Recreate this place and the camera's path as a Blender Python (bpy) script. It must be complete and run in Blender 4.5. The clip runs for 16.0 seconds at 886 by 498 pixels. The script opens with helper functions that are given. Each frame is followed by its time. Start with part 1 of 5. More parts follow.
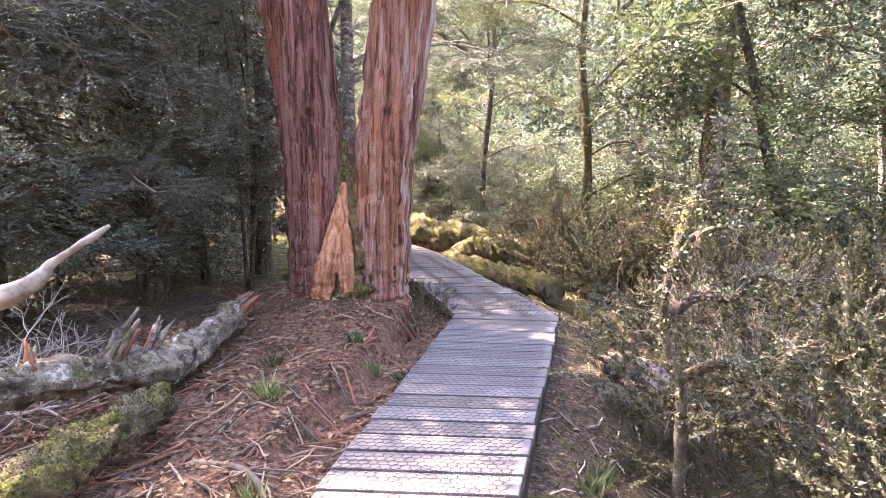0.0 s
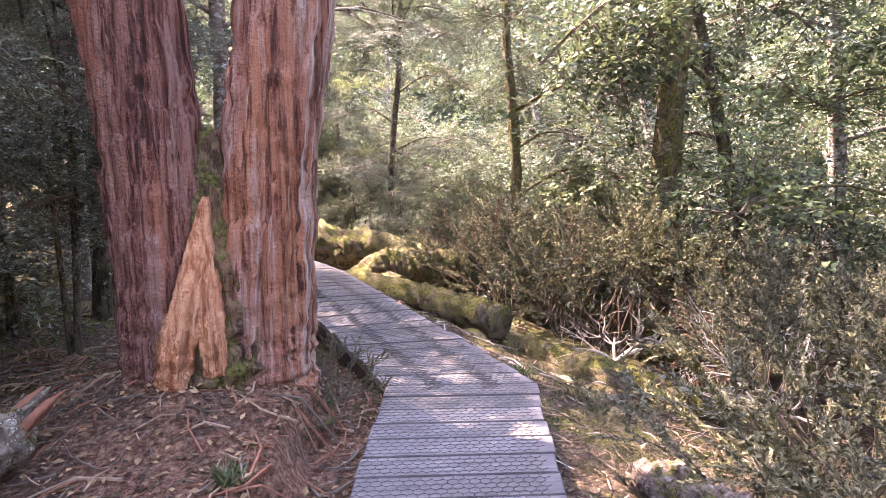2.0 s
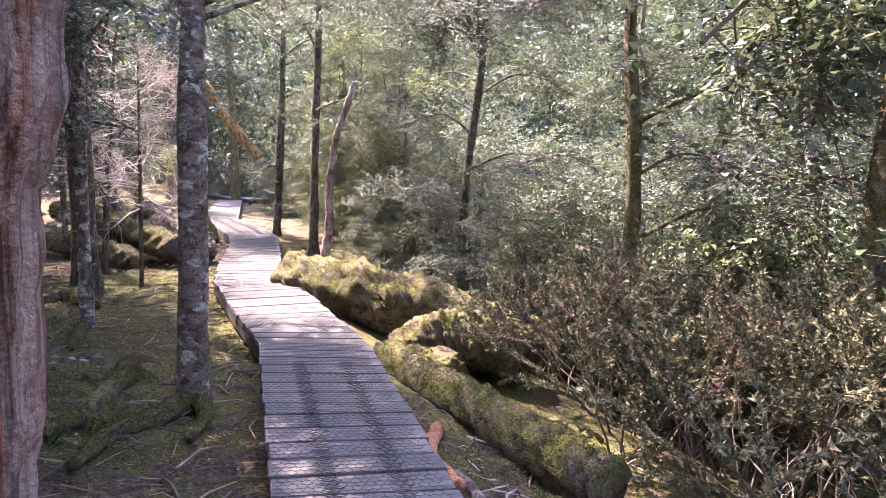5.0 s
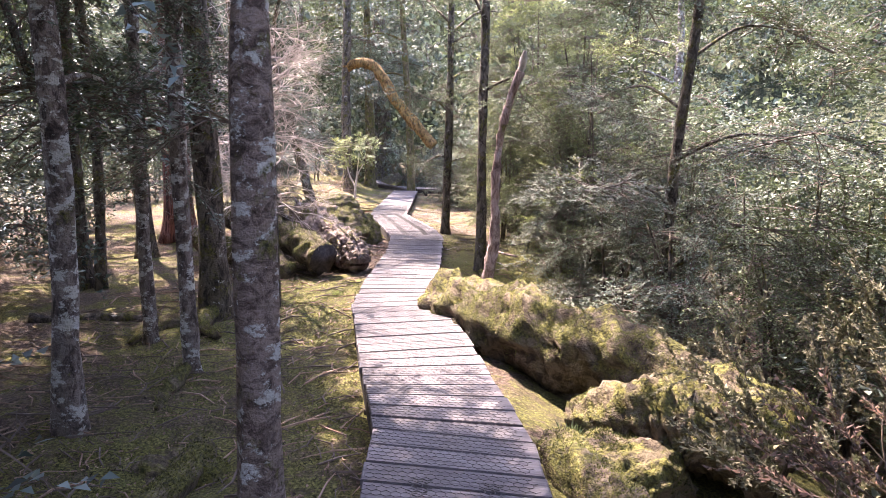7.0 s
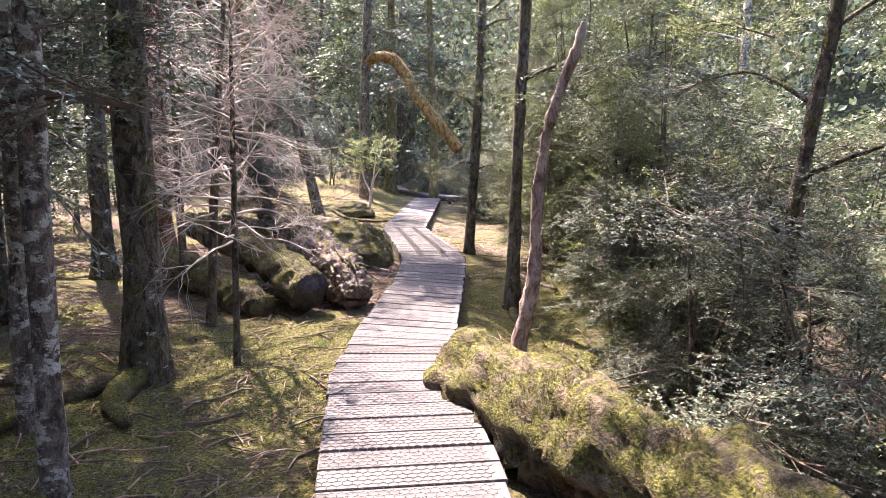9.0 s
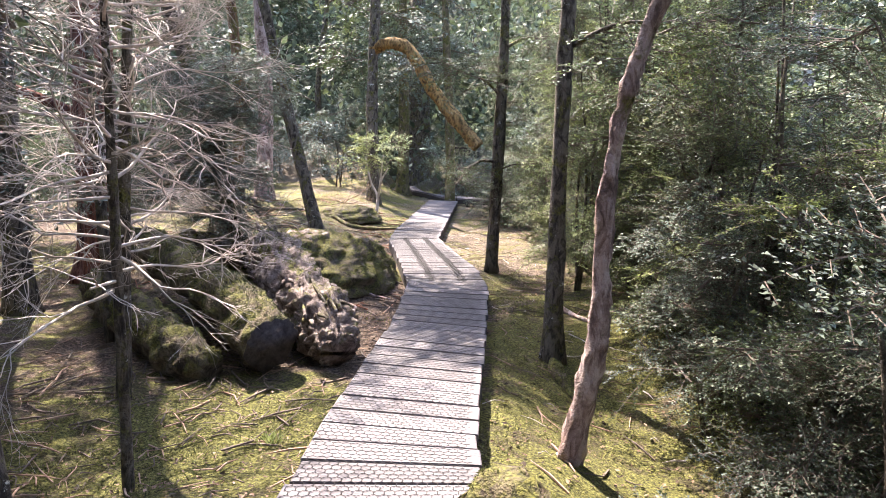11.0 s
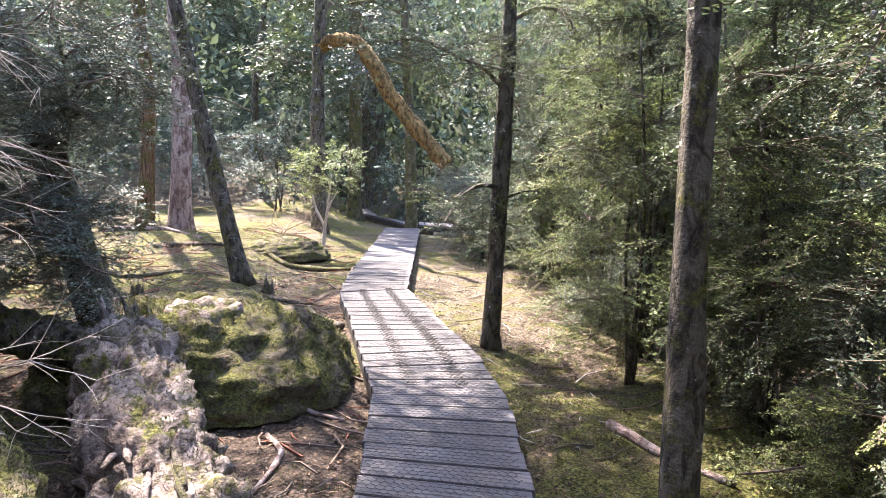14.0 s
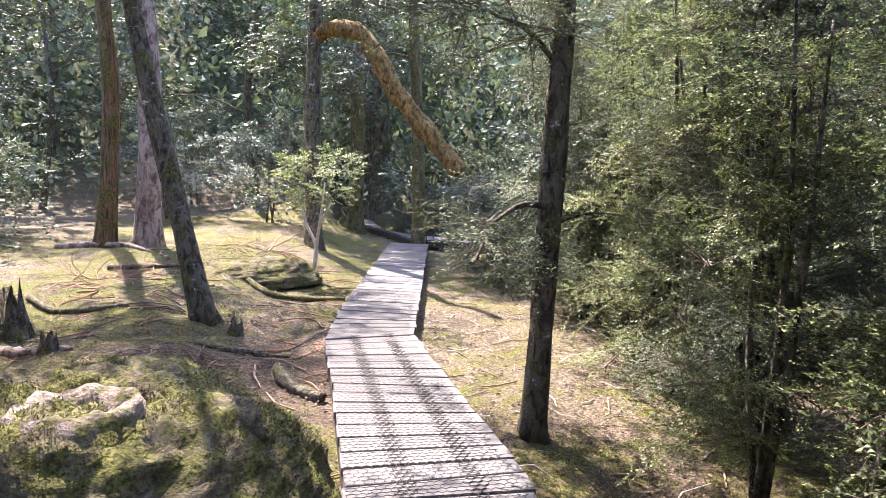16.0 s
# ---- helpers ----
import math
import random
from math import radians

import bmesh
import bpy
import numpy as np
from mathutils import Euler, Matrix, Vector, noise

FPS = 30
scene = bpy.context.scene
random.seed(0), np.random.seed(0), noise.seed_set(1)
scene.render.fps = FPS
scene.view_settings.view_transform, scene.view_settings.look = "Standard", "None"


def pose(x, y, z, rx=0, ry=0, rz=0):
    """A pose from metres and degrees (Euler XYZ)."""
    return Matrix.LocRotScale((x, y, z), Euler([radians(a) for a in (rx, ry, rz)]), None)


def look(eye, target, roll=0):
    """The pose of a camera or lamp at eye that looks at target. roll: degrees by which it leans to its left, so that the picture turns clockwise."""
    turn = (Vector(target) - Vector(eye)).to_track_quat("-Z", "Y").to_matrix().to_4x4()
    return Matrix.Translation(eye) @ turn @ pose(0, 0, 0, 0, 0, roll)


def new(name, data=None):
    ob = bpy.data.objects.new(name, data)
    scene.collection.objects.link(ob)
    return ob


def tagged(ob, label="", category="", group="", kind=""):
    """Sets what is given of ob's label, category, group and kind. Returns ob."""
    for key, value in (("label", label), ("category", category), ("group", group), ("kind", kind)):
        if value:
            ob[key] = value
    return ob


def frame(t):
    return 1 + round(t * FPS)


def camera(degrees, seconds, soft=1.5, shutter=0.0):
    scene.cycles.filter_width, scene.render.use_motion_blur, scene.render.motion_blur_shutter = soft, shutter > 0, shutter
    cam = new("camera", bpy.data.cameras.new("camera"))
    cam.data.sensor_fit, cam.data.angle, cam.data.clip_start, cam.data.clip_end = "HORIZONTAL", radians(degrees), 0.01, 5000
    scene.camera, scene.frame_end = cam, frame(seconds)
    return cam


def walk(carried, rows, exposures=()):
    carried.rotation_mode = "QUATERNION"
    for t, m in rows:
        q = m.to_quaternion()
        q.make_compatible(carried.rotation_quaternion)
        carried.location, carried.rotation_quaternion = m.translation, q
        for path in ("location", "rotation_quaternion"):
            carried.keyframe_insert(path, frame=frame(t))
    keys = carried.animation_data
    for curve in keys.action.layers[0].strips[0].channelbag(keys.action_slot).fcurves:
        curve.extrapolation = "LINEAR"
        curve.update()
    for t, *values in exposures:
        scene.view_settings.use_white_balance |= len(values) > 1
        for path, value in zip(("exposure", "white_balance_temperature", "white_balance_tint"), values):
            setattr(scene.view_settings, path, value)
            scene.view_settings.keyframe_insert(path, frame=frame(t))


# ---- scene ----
cam = camera(65.6, 16.0, soft=0.85)
# seconds, eye x y z, yaw, pitch, roll (degrees)
PATH = [
    (0.0, 0.056, 0.280, 1.299, 0.03, -6.98, -0.04),
    (0.5, -0.019, 0.774, 1.310, 0.84, -6.71, 0.26),
    (1.0, -0.106, 1.283, 1.325, 0.84, -6.44, -0.10),
    (1.5, -0.133, 1.792, 1.338, -3.04, -6.86, -0.85),
    (2.0, -0.097, 2.270, 1.346, -8.75, -7.67, -0.67),
    (2.5, -0.011, 2.728, 1.372, -13.00, -7.91, 0.20),
    (3.0, 0.067, 3.198, 1.392, -14.53, -7.39, 0.63),
    (3.5, 0.153, 3.651, 1.412, -14.43, -6.37, 0.55),
    (4.0, 0.230, 4.104, 1.434, -12.04, -5.77, 0.49),
    (4.5, 0.310, 4.560, 1.456, -7.19, -5.95, 0.94),
    (5.0, 0.402, 5.026, 1.470, -1.23, -6.83, 2.01),
    (5.2, 0.423, 5.215, 1.472, 1.16, -7.24, 2.44),
    (7.3, 0.271, 7.345, 1.569, 14.43, -8.56, -0.08),
    (7.5, 0.226, 7.544, 1.570, 14.07, -8.55, -0.03),
    (8.0, 0.094, 8.057, 1.576, 13.18, -8.18, 0.31),
    (8.5, -0.019, 8.587, 1.574, 13.63, -7.97, 0.87),
    (9.0, -0.170, 9.127, 1.562, 16.25, -8.24, 1.29),
    (9.2, -0.228, 9.339, 1.565, 17.66, -8.34, 1.43),
    (11.3, -0.883, 11.519, 1.516, 17.88, -8.43, 0.81),
    (11.5, -0.973, 11.715, 1.514, 18.16, -8.56, 0.62),
    (12.0, -1.202, 12.202, 1.522, 18.68, -8.45, 0.08),
    (12.5, -1.435, 12.681, 1.522, 18.41, -7.77, -0.09),
    (13.0, -1.626, 13.162, 1.518, 16.74, -7.33, 0.51),
    (13.5, -1.809, 13.640, 1.516, 14.83, -7.08, 1.07),
    (14.0, -1.967, 14.106, 1.527, 13.54, -6.87, 1.15),
    (14.5, -2.107, 14.564, 1.523, 13.29, -7.04, 0.77),
    (15.0, -2.246, 15.068, 1.517, 13.27, -7.20, 0.79),
    (15.5, -2.407, 15.564, 1.515, 13.55, -6.91, 1.19),
    (16.0, -2.557, 16.047, 1.542, 14.07, -6.33, 1.57),
]
walk(cam, [(t, pose(x, y, z, 90 + p, 0, a) @ pose(0, 0, 0, 0, 0, r)) for t, x, y, z, a, p, r in PATH],
     exposures=[(0, 4.1, 8100, 25), (1.5, 4.1, 8200, 28), (3.5, 3.65, 7400, 33), (5, 3.55, 7050, 31), (9, 3.15, 7250, 23), (12.5, 3.0, 6750, 13), (14, 3.2, 6750, 14), (16, 3.05, 6850, 15)])

# ---- light ----
SUN_AZ, SUN_EL = radians(-46), radians(56)      # from +y towards +x; the sun stands ahead, to the left
world = bpy.data.worlds.new("world")
scene.world = world
world.use_nodes = True
wn = world.node_tree
sky = wn.nodes.new("ShaderNodeTexSky")
sky.sky_type = "NISHITA"
sky.sun_disc = False
sky.sun_elevation, sky.sun_rotation = SUN_EL, SUN_AZ
wn.links.new(sky.outputs[0], wn.nodes["Background"].inputs[0])
wn.nodes["Background"].inputs[1].default_value = 0.15
sun = new("sun", bpy.data.lights.new("sun", "SUN"))
sun.data.energy, sun.data.angle, sun.data.color = 3.6, radians(0.55), (1.0, 0.95, 0.86)
to_sun = Vector((math.sin(SUN_AZ) * math.cos(SUN_EL), math.cos(SUN_AZ) * math.cos(SUN_EL), math.sin(SUN_EL)))
sun.matrix_world = look(to_sun * 60, (0, 0, 0))

# ---- materials ----
def material(name, rough=0.85):
    m = bpy.data.materials.new(name)
    m.use_nodes = True
    nt = m.node_tree
    b = nt.nodes["Principled BSDF"]
    b.inputs["Roughness"].default_value = rough
    b.inputs["Specular IOR Level"].default_value = 0.3
    return m, nt, b


def node(nt, kind, **sets):
    n = nt.nodes.new(kind)
    for k, v in sets.items():
        n.inputs[k.replace("_", " ")].default_value = v
    return n


def coords(nt, scale=(1, 1, 1), which="Object"):
    c = nt.nodes.new("ShaderNodeTexCoord")
    m = nt.nodes.new("ShaderNodeMapping")
    m.inputs["Scale"].default_value = scale
    nt.links.new(c.outputs[which], m.inputs["Vector"])
    return m.outputs["Vector"]


def noise_of(nt, vec, scale, detail=5, rough=0.6, distortion=0.0):
    n = node(nt, "ShaderNodeTexNoise", Scale=scale, Detail=detail, Roughness=rough, Distortion=distortion)
    nt.links.new(vec, n.inputs["Vector"])
    return n.outputs["Fac"]


def ramp(nt, fac, stops):
    r = nt.nodes.new("ShaderNodeValToRGB")
    els = r.color_ramp.elements
    while len(els) < len(stops):
        els.new(0.5)
    for e, (p, c) in zip(els, stops):
        e.position, e.color = p, (*c, 1)
    nt.links.new(fac, r.inputs["Fac"])
    return r.outputs["Color"]


def blend(nt, fac, a, b, mode="MIX"):
    m = nt.nodes.new("ShaderNodeMix")
    m.data_type, m.blend_type = "RGBA", mode
    for sock, v in ((m.inputs["Factor"], fac), (m.inputs["A"], a), (m.inputs["B"], b)):
        if isinstance(v, (int, float)):
            sock.default_value = v
        elif isinstance(v, tuple):
            sock.default_value = (*v, 1)
        else:
            nt.links.new(v, sock)
    return m.outputs["Result"]


def step(nt, fac, lo, hi):
    m = nt.nodes.new("ShaderNodeMapRange")
    m.inputs["From Min"].default_value, m.inputs["From Max"].default_value = lo, hi
    nt.links.new(fac, m.inputs["Value"])
    return m.outputs["Result"]


def calc(nt, op, a, b):
    m = nt.nodes.new("ShaderNodeMath")
    m.operation = op
    for i, v in enumerate((a, b)):
        if isinstance(v, (int, float)):
            m.inputs[i].default_value = v
        else:
            nt.links.new(v, m.inputs[i])
    return m.outputs[0]


def bump(nt, bsdf, height, strength=0.6, distance=0.02):
    b = nt.nodes.new("ShaderNodeBump")
    b.inputs["Strength"].default_value, b.inputs["Distance"].default_value = strength, distance
    nt.links.new(height, b.inputs["Height"])
    nt.links.new(b.outputs[0], bsdf.inputs["Normal"])


def world_up(nt):
    g = nt.nodes.new("ShaderNodeNewGeometry")
    s = nt.nodes.new("ShaderNodeSeparateXYZ")
    nt.links.new(g.outputs["Normal"], s.inputs[0])
    return s.outputs["Z"]


def bark(name, dark, mid, light, streak, moss=0.0, lichen=0.0, stretch=0.12, scale=14, up_moss=False, strips=None, weathered_lit=None):
    m, nt, b = material(name, 0.9)
    v = coords(nt, (1, 1, stretch))
    fib = noise_of(nt, v, scale, 8, 0.72, 0.6)
    big = noise_of(nt, coords(nt, (1, 1, 0.14)), 3.2, 4)
    col = ramp(nt, fib, [(0.34, dark), (0.47, mid), (0.57, light), (0.68, mid)])
    col = blend(nt, calc(nt, "MULTIPLY", step(nt, big, 0.5, 0.6), 0.75), col, blend(nt, step(nt, fib, 0.36, 0.5), dark, streak))
    col = blend(nt, 0.35, col, ramp(nt, fib, [(0.42, dark), (0.58, light)]), "MIX")
    if strips:
        long_ = noise_of(nt, coords(nt, (1, 1, 0.045)), 10, 6, 0.65)
        col = blend(nt, calc(nt, "MULTIPLY", step(nt, long_, 0.53, 0.60), 0.8), col, blend(nt, step(nt, fib, 0.38, 0.55), mid, strips))
        col = blend(nt, calc(nt, "MULTIPLY", step(nt, long_, 0.44, 0.38), 0.75), col, dark)
    # paler on faces turned to +x: weathering plus sunlight painted into the bark
    if weathered_lit:
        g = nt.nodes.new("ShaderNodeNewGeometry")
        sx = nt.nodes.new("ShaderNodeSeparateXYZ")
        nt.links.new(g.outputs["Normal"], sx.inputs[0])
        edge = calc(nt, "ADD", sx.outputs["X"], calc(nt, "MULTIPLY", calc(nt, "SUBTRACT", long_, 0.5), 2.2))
        col = blend(nt, calc(nt, "MULTIPLY", step(nt, edge, 0.6, 1.1), 0.8), col, blend(nt, step(nt, fib, 0.36, 0.52), tuple(c * 0.35 for c in weathered_lit), weathered_lit))
    if lichen:
        spots = noise_of(nt, coords(nt, (1, 1, 1.6)), 7.0, 8, 0.74)
        col = blend(nt, step(nt, spots, 0.66 - lichen, 0.70 - lichen), col, (0.50, 0.48, 0.445))
    if moss:
        mn = noise_of(nt, coords(nt), 6.0, 7, 0.7)
        mcol = ramp(nt, noise_of(nt, coords(nt), 40, 4), [(0.36, (0.03, 0.028, 0.009)), (0.64, (0.165, 0.152, 0.04))])
        f = step(nt, mn, 0.62 - moss, 0.72 - moss)
        if up_moss:
            f = calc(nt, "MULTIPLY", f, step(nt, world_up(nt), -0.25, 0.35))
        col = blend(nt, f, col, mcol)
    nt.links.new(col, b.inputs["Base Color"])
    bump(nt, b, calc(nt, "ADD", fib, noise_of(nt, coords(nt), 60, 3)), 0.9, 0.03)
    return m


def leaf(name, dark, light, rough=0.58, through_=0.2):
    m, nt, b = material(name, rough)
    g = nt.nodes.new("ShaderNodeNewGeometry")
    big = noise_of(nt, coords(nt), 1.7, 3)
    info = nt.nodes.new("ShaderNodeObjectInfo")
    f = calc(nt, "ADD", calc(nt, "MULTIPLY", g.outputs["Random Per Island"], 0.62), calc(nt, "MULTIPLY", big, 0.35))
    f = calc(nt, "ADD", f, calc(nt, "MULTIPLY", calc(nt, "SUBTRACT", info.outputs["Random"], 0.45), 0.32))
    col = ramp(nt, f, [(0.22, tuple(c * 0.6 for c in dark)), (0.55, tuple((a + c) * 0.42 for a, c in zip(dark, light))), (0.92, tuple(c * 1.2 for c in light))])
    hue = calc(nt, "FRACT", calc(nt, "MULTIPLY", info.outputs["Random"], 7.3), 0.0)
    col = blend(nt, 1.0, col, ramp(nt, hue, [(0.0, (0.92, 0.97, 1.12)), (0.5, (1.0, 1.0, 1.0)), (1.0, (1.06, 1.05, 0.88))]), "MULTIPLY")
    nt.links.new(col, b.inputs["Base Color"])
    b.inputs["Specular IOR Level"].default_value = 0.35
    t = nt.nodes.new("ShaderNodeBsdfTranslucent")
    nt.links.new(blend(nt, 0.5, col, (0.19, 0.25, 0.11), "MIX"), t.inputs["Color"])
    mix = nt.nodes.new("ShaderNodeMixShader")
    mix.inputs[0].default_value = through_
    nt.links.new(b.outputs[0], mix.inputs[1])
    nt.links.new(t.outputs[0], mix.inputs[2])
    nt.links.new(mix.outputs[0], nt.nodes["Material Output"].inputs["Surface"])
    return m


def plain(name, c1, c2, scale=20, rough=0.85, bumps=0.4):
    m, nt, b = material(name, rough)
    n = noise_of(nt, coords(nt), scale, 6, 0.7)
    nt.links.new(ramp(nt, n, [(0.3, c1), (0.7, c2)]), b.inputs["Base Color"])
    bump(nt, b, n, bumps, 0.02)
    return m


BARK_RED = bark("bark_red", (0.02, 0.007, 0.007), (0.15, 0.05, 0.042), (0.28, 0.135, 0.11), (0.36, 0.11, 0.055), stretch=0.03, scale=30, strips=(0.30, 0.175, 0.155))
BARK_RIGHT = bark("bark_right", (0.035, 0.011, 0.009), (0.25, 0.085, 0.062), (0.36, 0.165, 0.125), (0.48, 0.18, 0.09), stretch=0.03, scale=28, strips=(0.42, 0.27, 0.235), weathered_lit=(0.56, 0.46, 0.44))
BARK_BASE = bark("bark_base", (0.02, 0.01, 0.008), (0.11, 0.06, 0.042), (0.24, 0.15, 0.10), (0.20, 0.09, 0.045), moss=0.15, stretch=0.1, scale=24)
BARK_SCAR = bark("bark_scar", (0.22, 0.07, 0.035), (0.52, 0.20, 0.10), (0.68, 0.34, 0.21), (0.45, 0.18, 0.10), stretch=0.08, scale=16)
BARK_DARK = bark("bark_dark", (0.018, 0.013, 0.011), (0.07, 0.053, 0.044), (0.17, 0.14, 0.115), (0.12, 0.10, 0.065), moss=0.10, lichen=0.05, stretch=0.45, scale=16)
BARK_BANDED = bark("bark_banded", (0.055, 0.037, 0.031), (0.17, 0.118, 0.10), (0.30, 0.225, 0.195), (0.21, 0.15, 0.125), moss=0.06, lichen=0.115, stretch=1.6, scale=11)
BARK_LICHEN = bark("bark_lichen", (0.035, 0.025, 0.022), (0.13, 0.095, 0.085), (0.27, 0.22, 0.195), (0.16, 0.12, 0.10), moss=0.04, lichen=0.14, stretch=0.6, scale=14)
BARK_MOSSY = bark("bark_mossy", (0.03, 0.022, 0.015), (0.10, 0.075, 0.045), (0.20, 0.15, 0.09), (0.13, 0.11, 0.05), moss=0.15, lichen=0.05, stretch=0.5, scale=9)
BARK_ORANGE = bark("bark_orange", (0.035, 0.018, 0.008), (0.20, 0.105, 0.034), (0.34, 0.20, 0.075), (0.16, 0.09, 0.03), moss=0.07, stretch=0.5, scale=14)
BARK_PINK = bark("bark_pink", (0.08, 0.05, 0.045), (0.28, 0.185, 0.17), (0.48, 0.37, 0.35), (0.24, 0.14, 0.12), moss=0.04, stretch=0.5, scale=9)
BARK_ROTTEN = bark("bark_rotten", (0.05, 0.034, 0.03), (0.17, 0.125, 0.112), (0.32, 0.255, 0.235), (0.14, 0.09, 0.075), moss=0.11, stretch=1, scale=10, up_moss=True)
LOG_MOSS = bark("log_moss", (0.03, 0.02, 0.015), (0.09, 0.065, 0.045), (0.18, 0.14, 0.10), (0.10, 0.08, 0.04), moss=0.18, lichen=0.0, stretch=1, scale=9, up_moss=True)
LOG_LICHEN = bark("log_lichen", (0.04, 0.03, 0.025), (0.15, 0.11, 0.09), (0.32, 0.27, 0.22), (0.20, 0.13, 0.10), moss=0.08, lichen=0.1, stretch=1, scale=8, up_moss=True)
DEAD_WOOD = plain("dead_wood", (0.13, 0.105, 0.09), (0.46, 0.41, 0.37), 9)
TWIG = plain("twig", (0.07, 0.05, 0.04), (0.17, 0.13, 0.11), 18)
TWIG_PALE = plain("twig_pale", (0.30, 0.24, 0.22), (0.64, 0.56, 0.52), 18)
STRAW = plain("straw", (0.16, 0.085, 0.06), (0.42, 0.29, 0.22), 9)
BARK_CHIP = plain("bark_chip", (0.10, 0.035, 0.025), (0.34, 0.14, 0.09), 7)
END_GRAIN = plain("end_grain", (0.015, 0.012, 0.014), (0.085, 0.072, 0.076), 22)
LEAF_BEECH = leaf("leaf_beech", (0.034, 0.05, 0.023), (0.155, 0.19, 0.09))
LEAF_GREY = leaf("leaf_grey", (0.036, 0.05, 0.035), (0.185, 0.22, 0.155), 0.55)
LEAF_CONIFER = leaf("leaf_conifer", (0.056, 0.08, 0.07), (0.235, 0.285, 0.245), 0.5, 0.12)
LEAF_BRIGHT = leaf("leaf_bright", (0.20, 0.23, 0.085), (0.44, 0.47, 0.22), 0.4, 0.38)
# lit copy of the leaf colours: sunlight on the sprays is painted in
LEAF_PAINTED_SUN = leaf("leaf_painted_sun", (0.085, 0.105, 0.034), (0.36, 0.40, 0.15), 0.5, 0.38)
LEAF_HEATH = leaf("leaf_heath", (0.045, 0.042, 0.026), (0.20, 0.175, 0.11), 0.75, 0.12)
LEAF_RUST = leaf("leaf_rust", (0.07, 0.035, 0.03), (0.25, 0.14, 0.11), 0.7, 0.15)
LEAF_LITTER = leaf("leaf_litter", (0.05, 0.025, 0.015), (0.36, 0.22, 0.14), 0.8, 0.05)
LEAF_LICHEN = leaf("leaf_lichen", (0.16, 0.16, 0.11), (0.42, 0.42, 0.33), 0.9, 0.1)
MOSS_TUFT = leaf("moss_tuft", (0.036, 0.036, 0.011), (0.205, 0.195, 0.055), 0.85, 0.15)


def plank_material():
    m, nt, b = material("weathered_plank", 0.7)
    info = nt.nodes.new("ShaderNodeObjectInfo")
    v = coords(nt, (1, 1, 1))
    grain = noise_of(nt, coords(nt, (3, 40, 40)), 1.0, 6, 0.7)
    stain = noise_of(nt, v, 4.0, 5)
    col = ramp(nt, grain, [(0.35, (0.07, 0.061, 0.065)), (0.65, (0.20, 0.181, 0.191))])
    col = blend(nt, step(nt, stain, 0.45, 0.7), col, (0.115, 0.099, 0.105))
    tone = ramp(nt, info.outputs["Random"], [(0.0, (0.72, 0.70, 0.72)), (1.0, (1.12, 1.1, 1.12))])
    col = blend(nt, 1.0, col, tone, "MULTIPLY")
    nt.links.new(col, b.inputs["Base Color"])
    b.inputs["Specular IOR Level"].default_value = 0.3
    bump(nt, b, grain, 0.35, 0.006)
    return m


PLANK = plank_material()
WIRE = plain("rusty_wire", (0.035, 0.03, 0.03), (0.085, 0.075, 0.075), 30, 0.6, 0.1)
BEAM = plain("dark_beam", (0.025, 0.02, 0.018), (0.075, 0.06, 0.055), 12)


def ground_material():
    m, nt, b = material("forest_floor", 0.95)
    v = coords(nt)
    fine = noise_of(nt, v, 34, 8, 0.75)
    mid = noise_of(nt, v, 5, 6, 0.65)
    big = noise_of(nt, v, 0.9, 5, 0.6, 0.4)
    litter = ramp(nt, fine, [(0.36, (0.02, 0.013, 0.01)), (0.5, (0.10, 0.066, 0.05)), (0.64, (0.28, 0.20, 0.155))])
    at_ = nt.nodes.new("ShaderNodeAttribute")
    at_.attribute_name = "cover"
    sep = nt.nodes.new("ShaderNodeSeparateColor")
    nt.links.new(at_.outputs["Color"], sep.inputs[0])
    red = ramp(nt, fine, [(0.36, (0.05, 0.02, 0.014)), (0.5, (0.20, 0.09, 0.06)), (0.64, (0.40, 0.23, 0.16))])
    pale = ramp(nt, fine, [(0.36, (0.035, 0.024, 0.016)), (0.5, (0.18, 0.138, 0.10)), (0.62, (0.40, 0.335, 0.26))])
    moss = ramp(nt, noise_of(nt, v, 55, 5, 0.7), [(0.36, (0.022, 0.02, 0.008)), (0.5, (0.115, 0.108, 0.028)), (0.66, (0.27, 0.255, 0.078))])
    col = blend(nt, sep.outputs["Red"], litter, red)
    col = blend(nt, sep.outputs["Blue"], col, pale)
    mixed = calc(nt, "ADD", calc(nt, "MULTIPLY", mid, 0.6), calc(nt, "MULTIPLY", big, 0.6))
    edge = calc(nt, "SUBTRACT", calc(nt, "ADD", mixed, sep.outputs["Green"]), 1.0)
    col = blend(nt, step(nt, edge, -0.06, 0.06), col, moss)
    # noise-shaped patches of darker litter
    dark_patch = step(nt, noise_of(nt, v, 2.3, 8, 0.72, 0.5), 0.52, 0.60)
    col = blend(nt, calc(nt, "MULTIPLY", dark_patch, 0.65), col, ramp(nt, fine, [(0.38, (0.014, 0.009, 0.007)), (0.52, (0.06, 0.04, 0.03)), (0.66, (0.19, 0.135, 0.105))]))
    scrub = ramp(nt, mid, [(0.36, (0.012, 0.016, 0.008)), (0.5, (0.035, 0.042, 0.02)), (0.64, (0.085, 0.095, 0.05))])
    col = blend(nt, at_.outputs["Alpha"], col, scrub)
    nt.links.new(col, b.inputs["Base Color"])
    bump(nt, b, calc(nt, "ADD", fine, mid), 1.0, 0.05)
    return m


GROUND = ground_material()

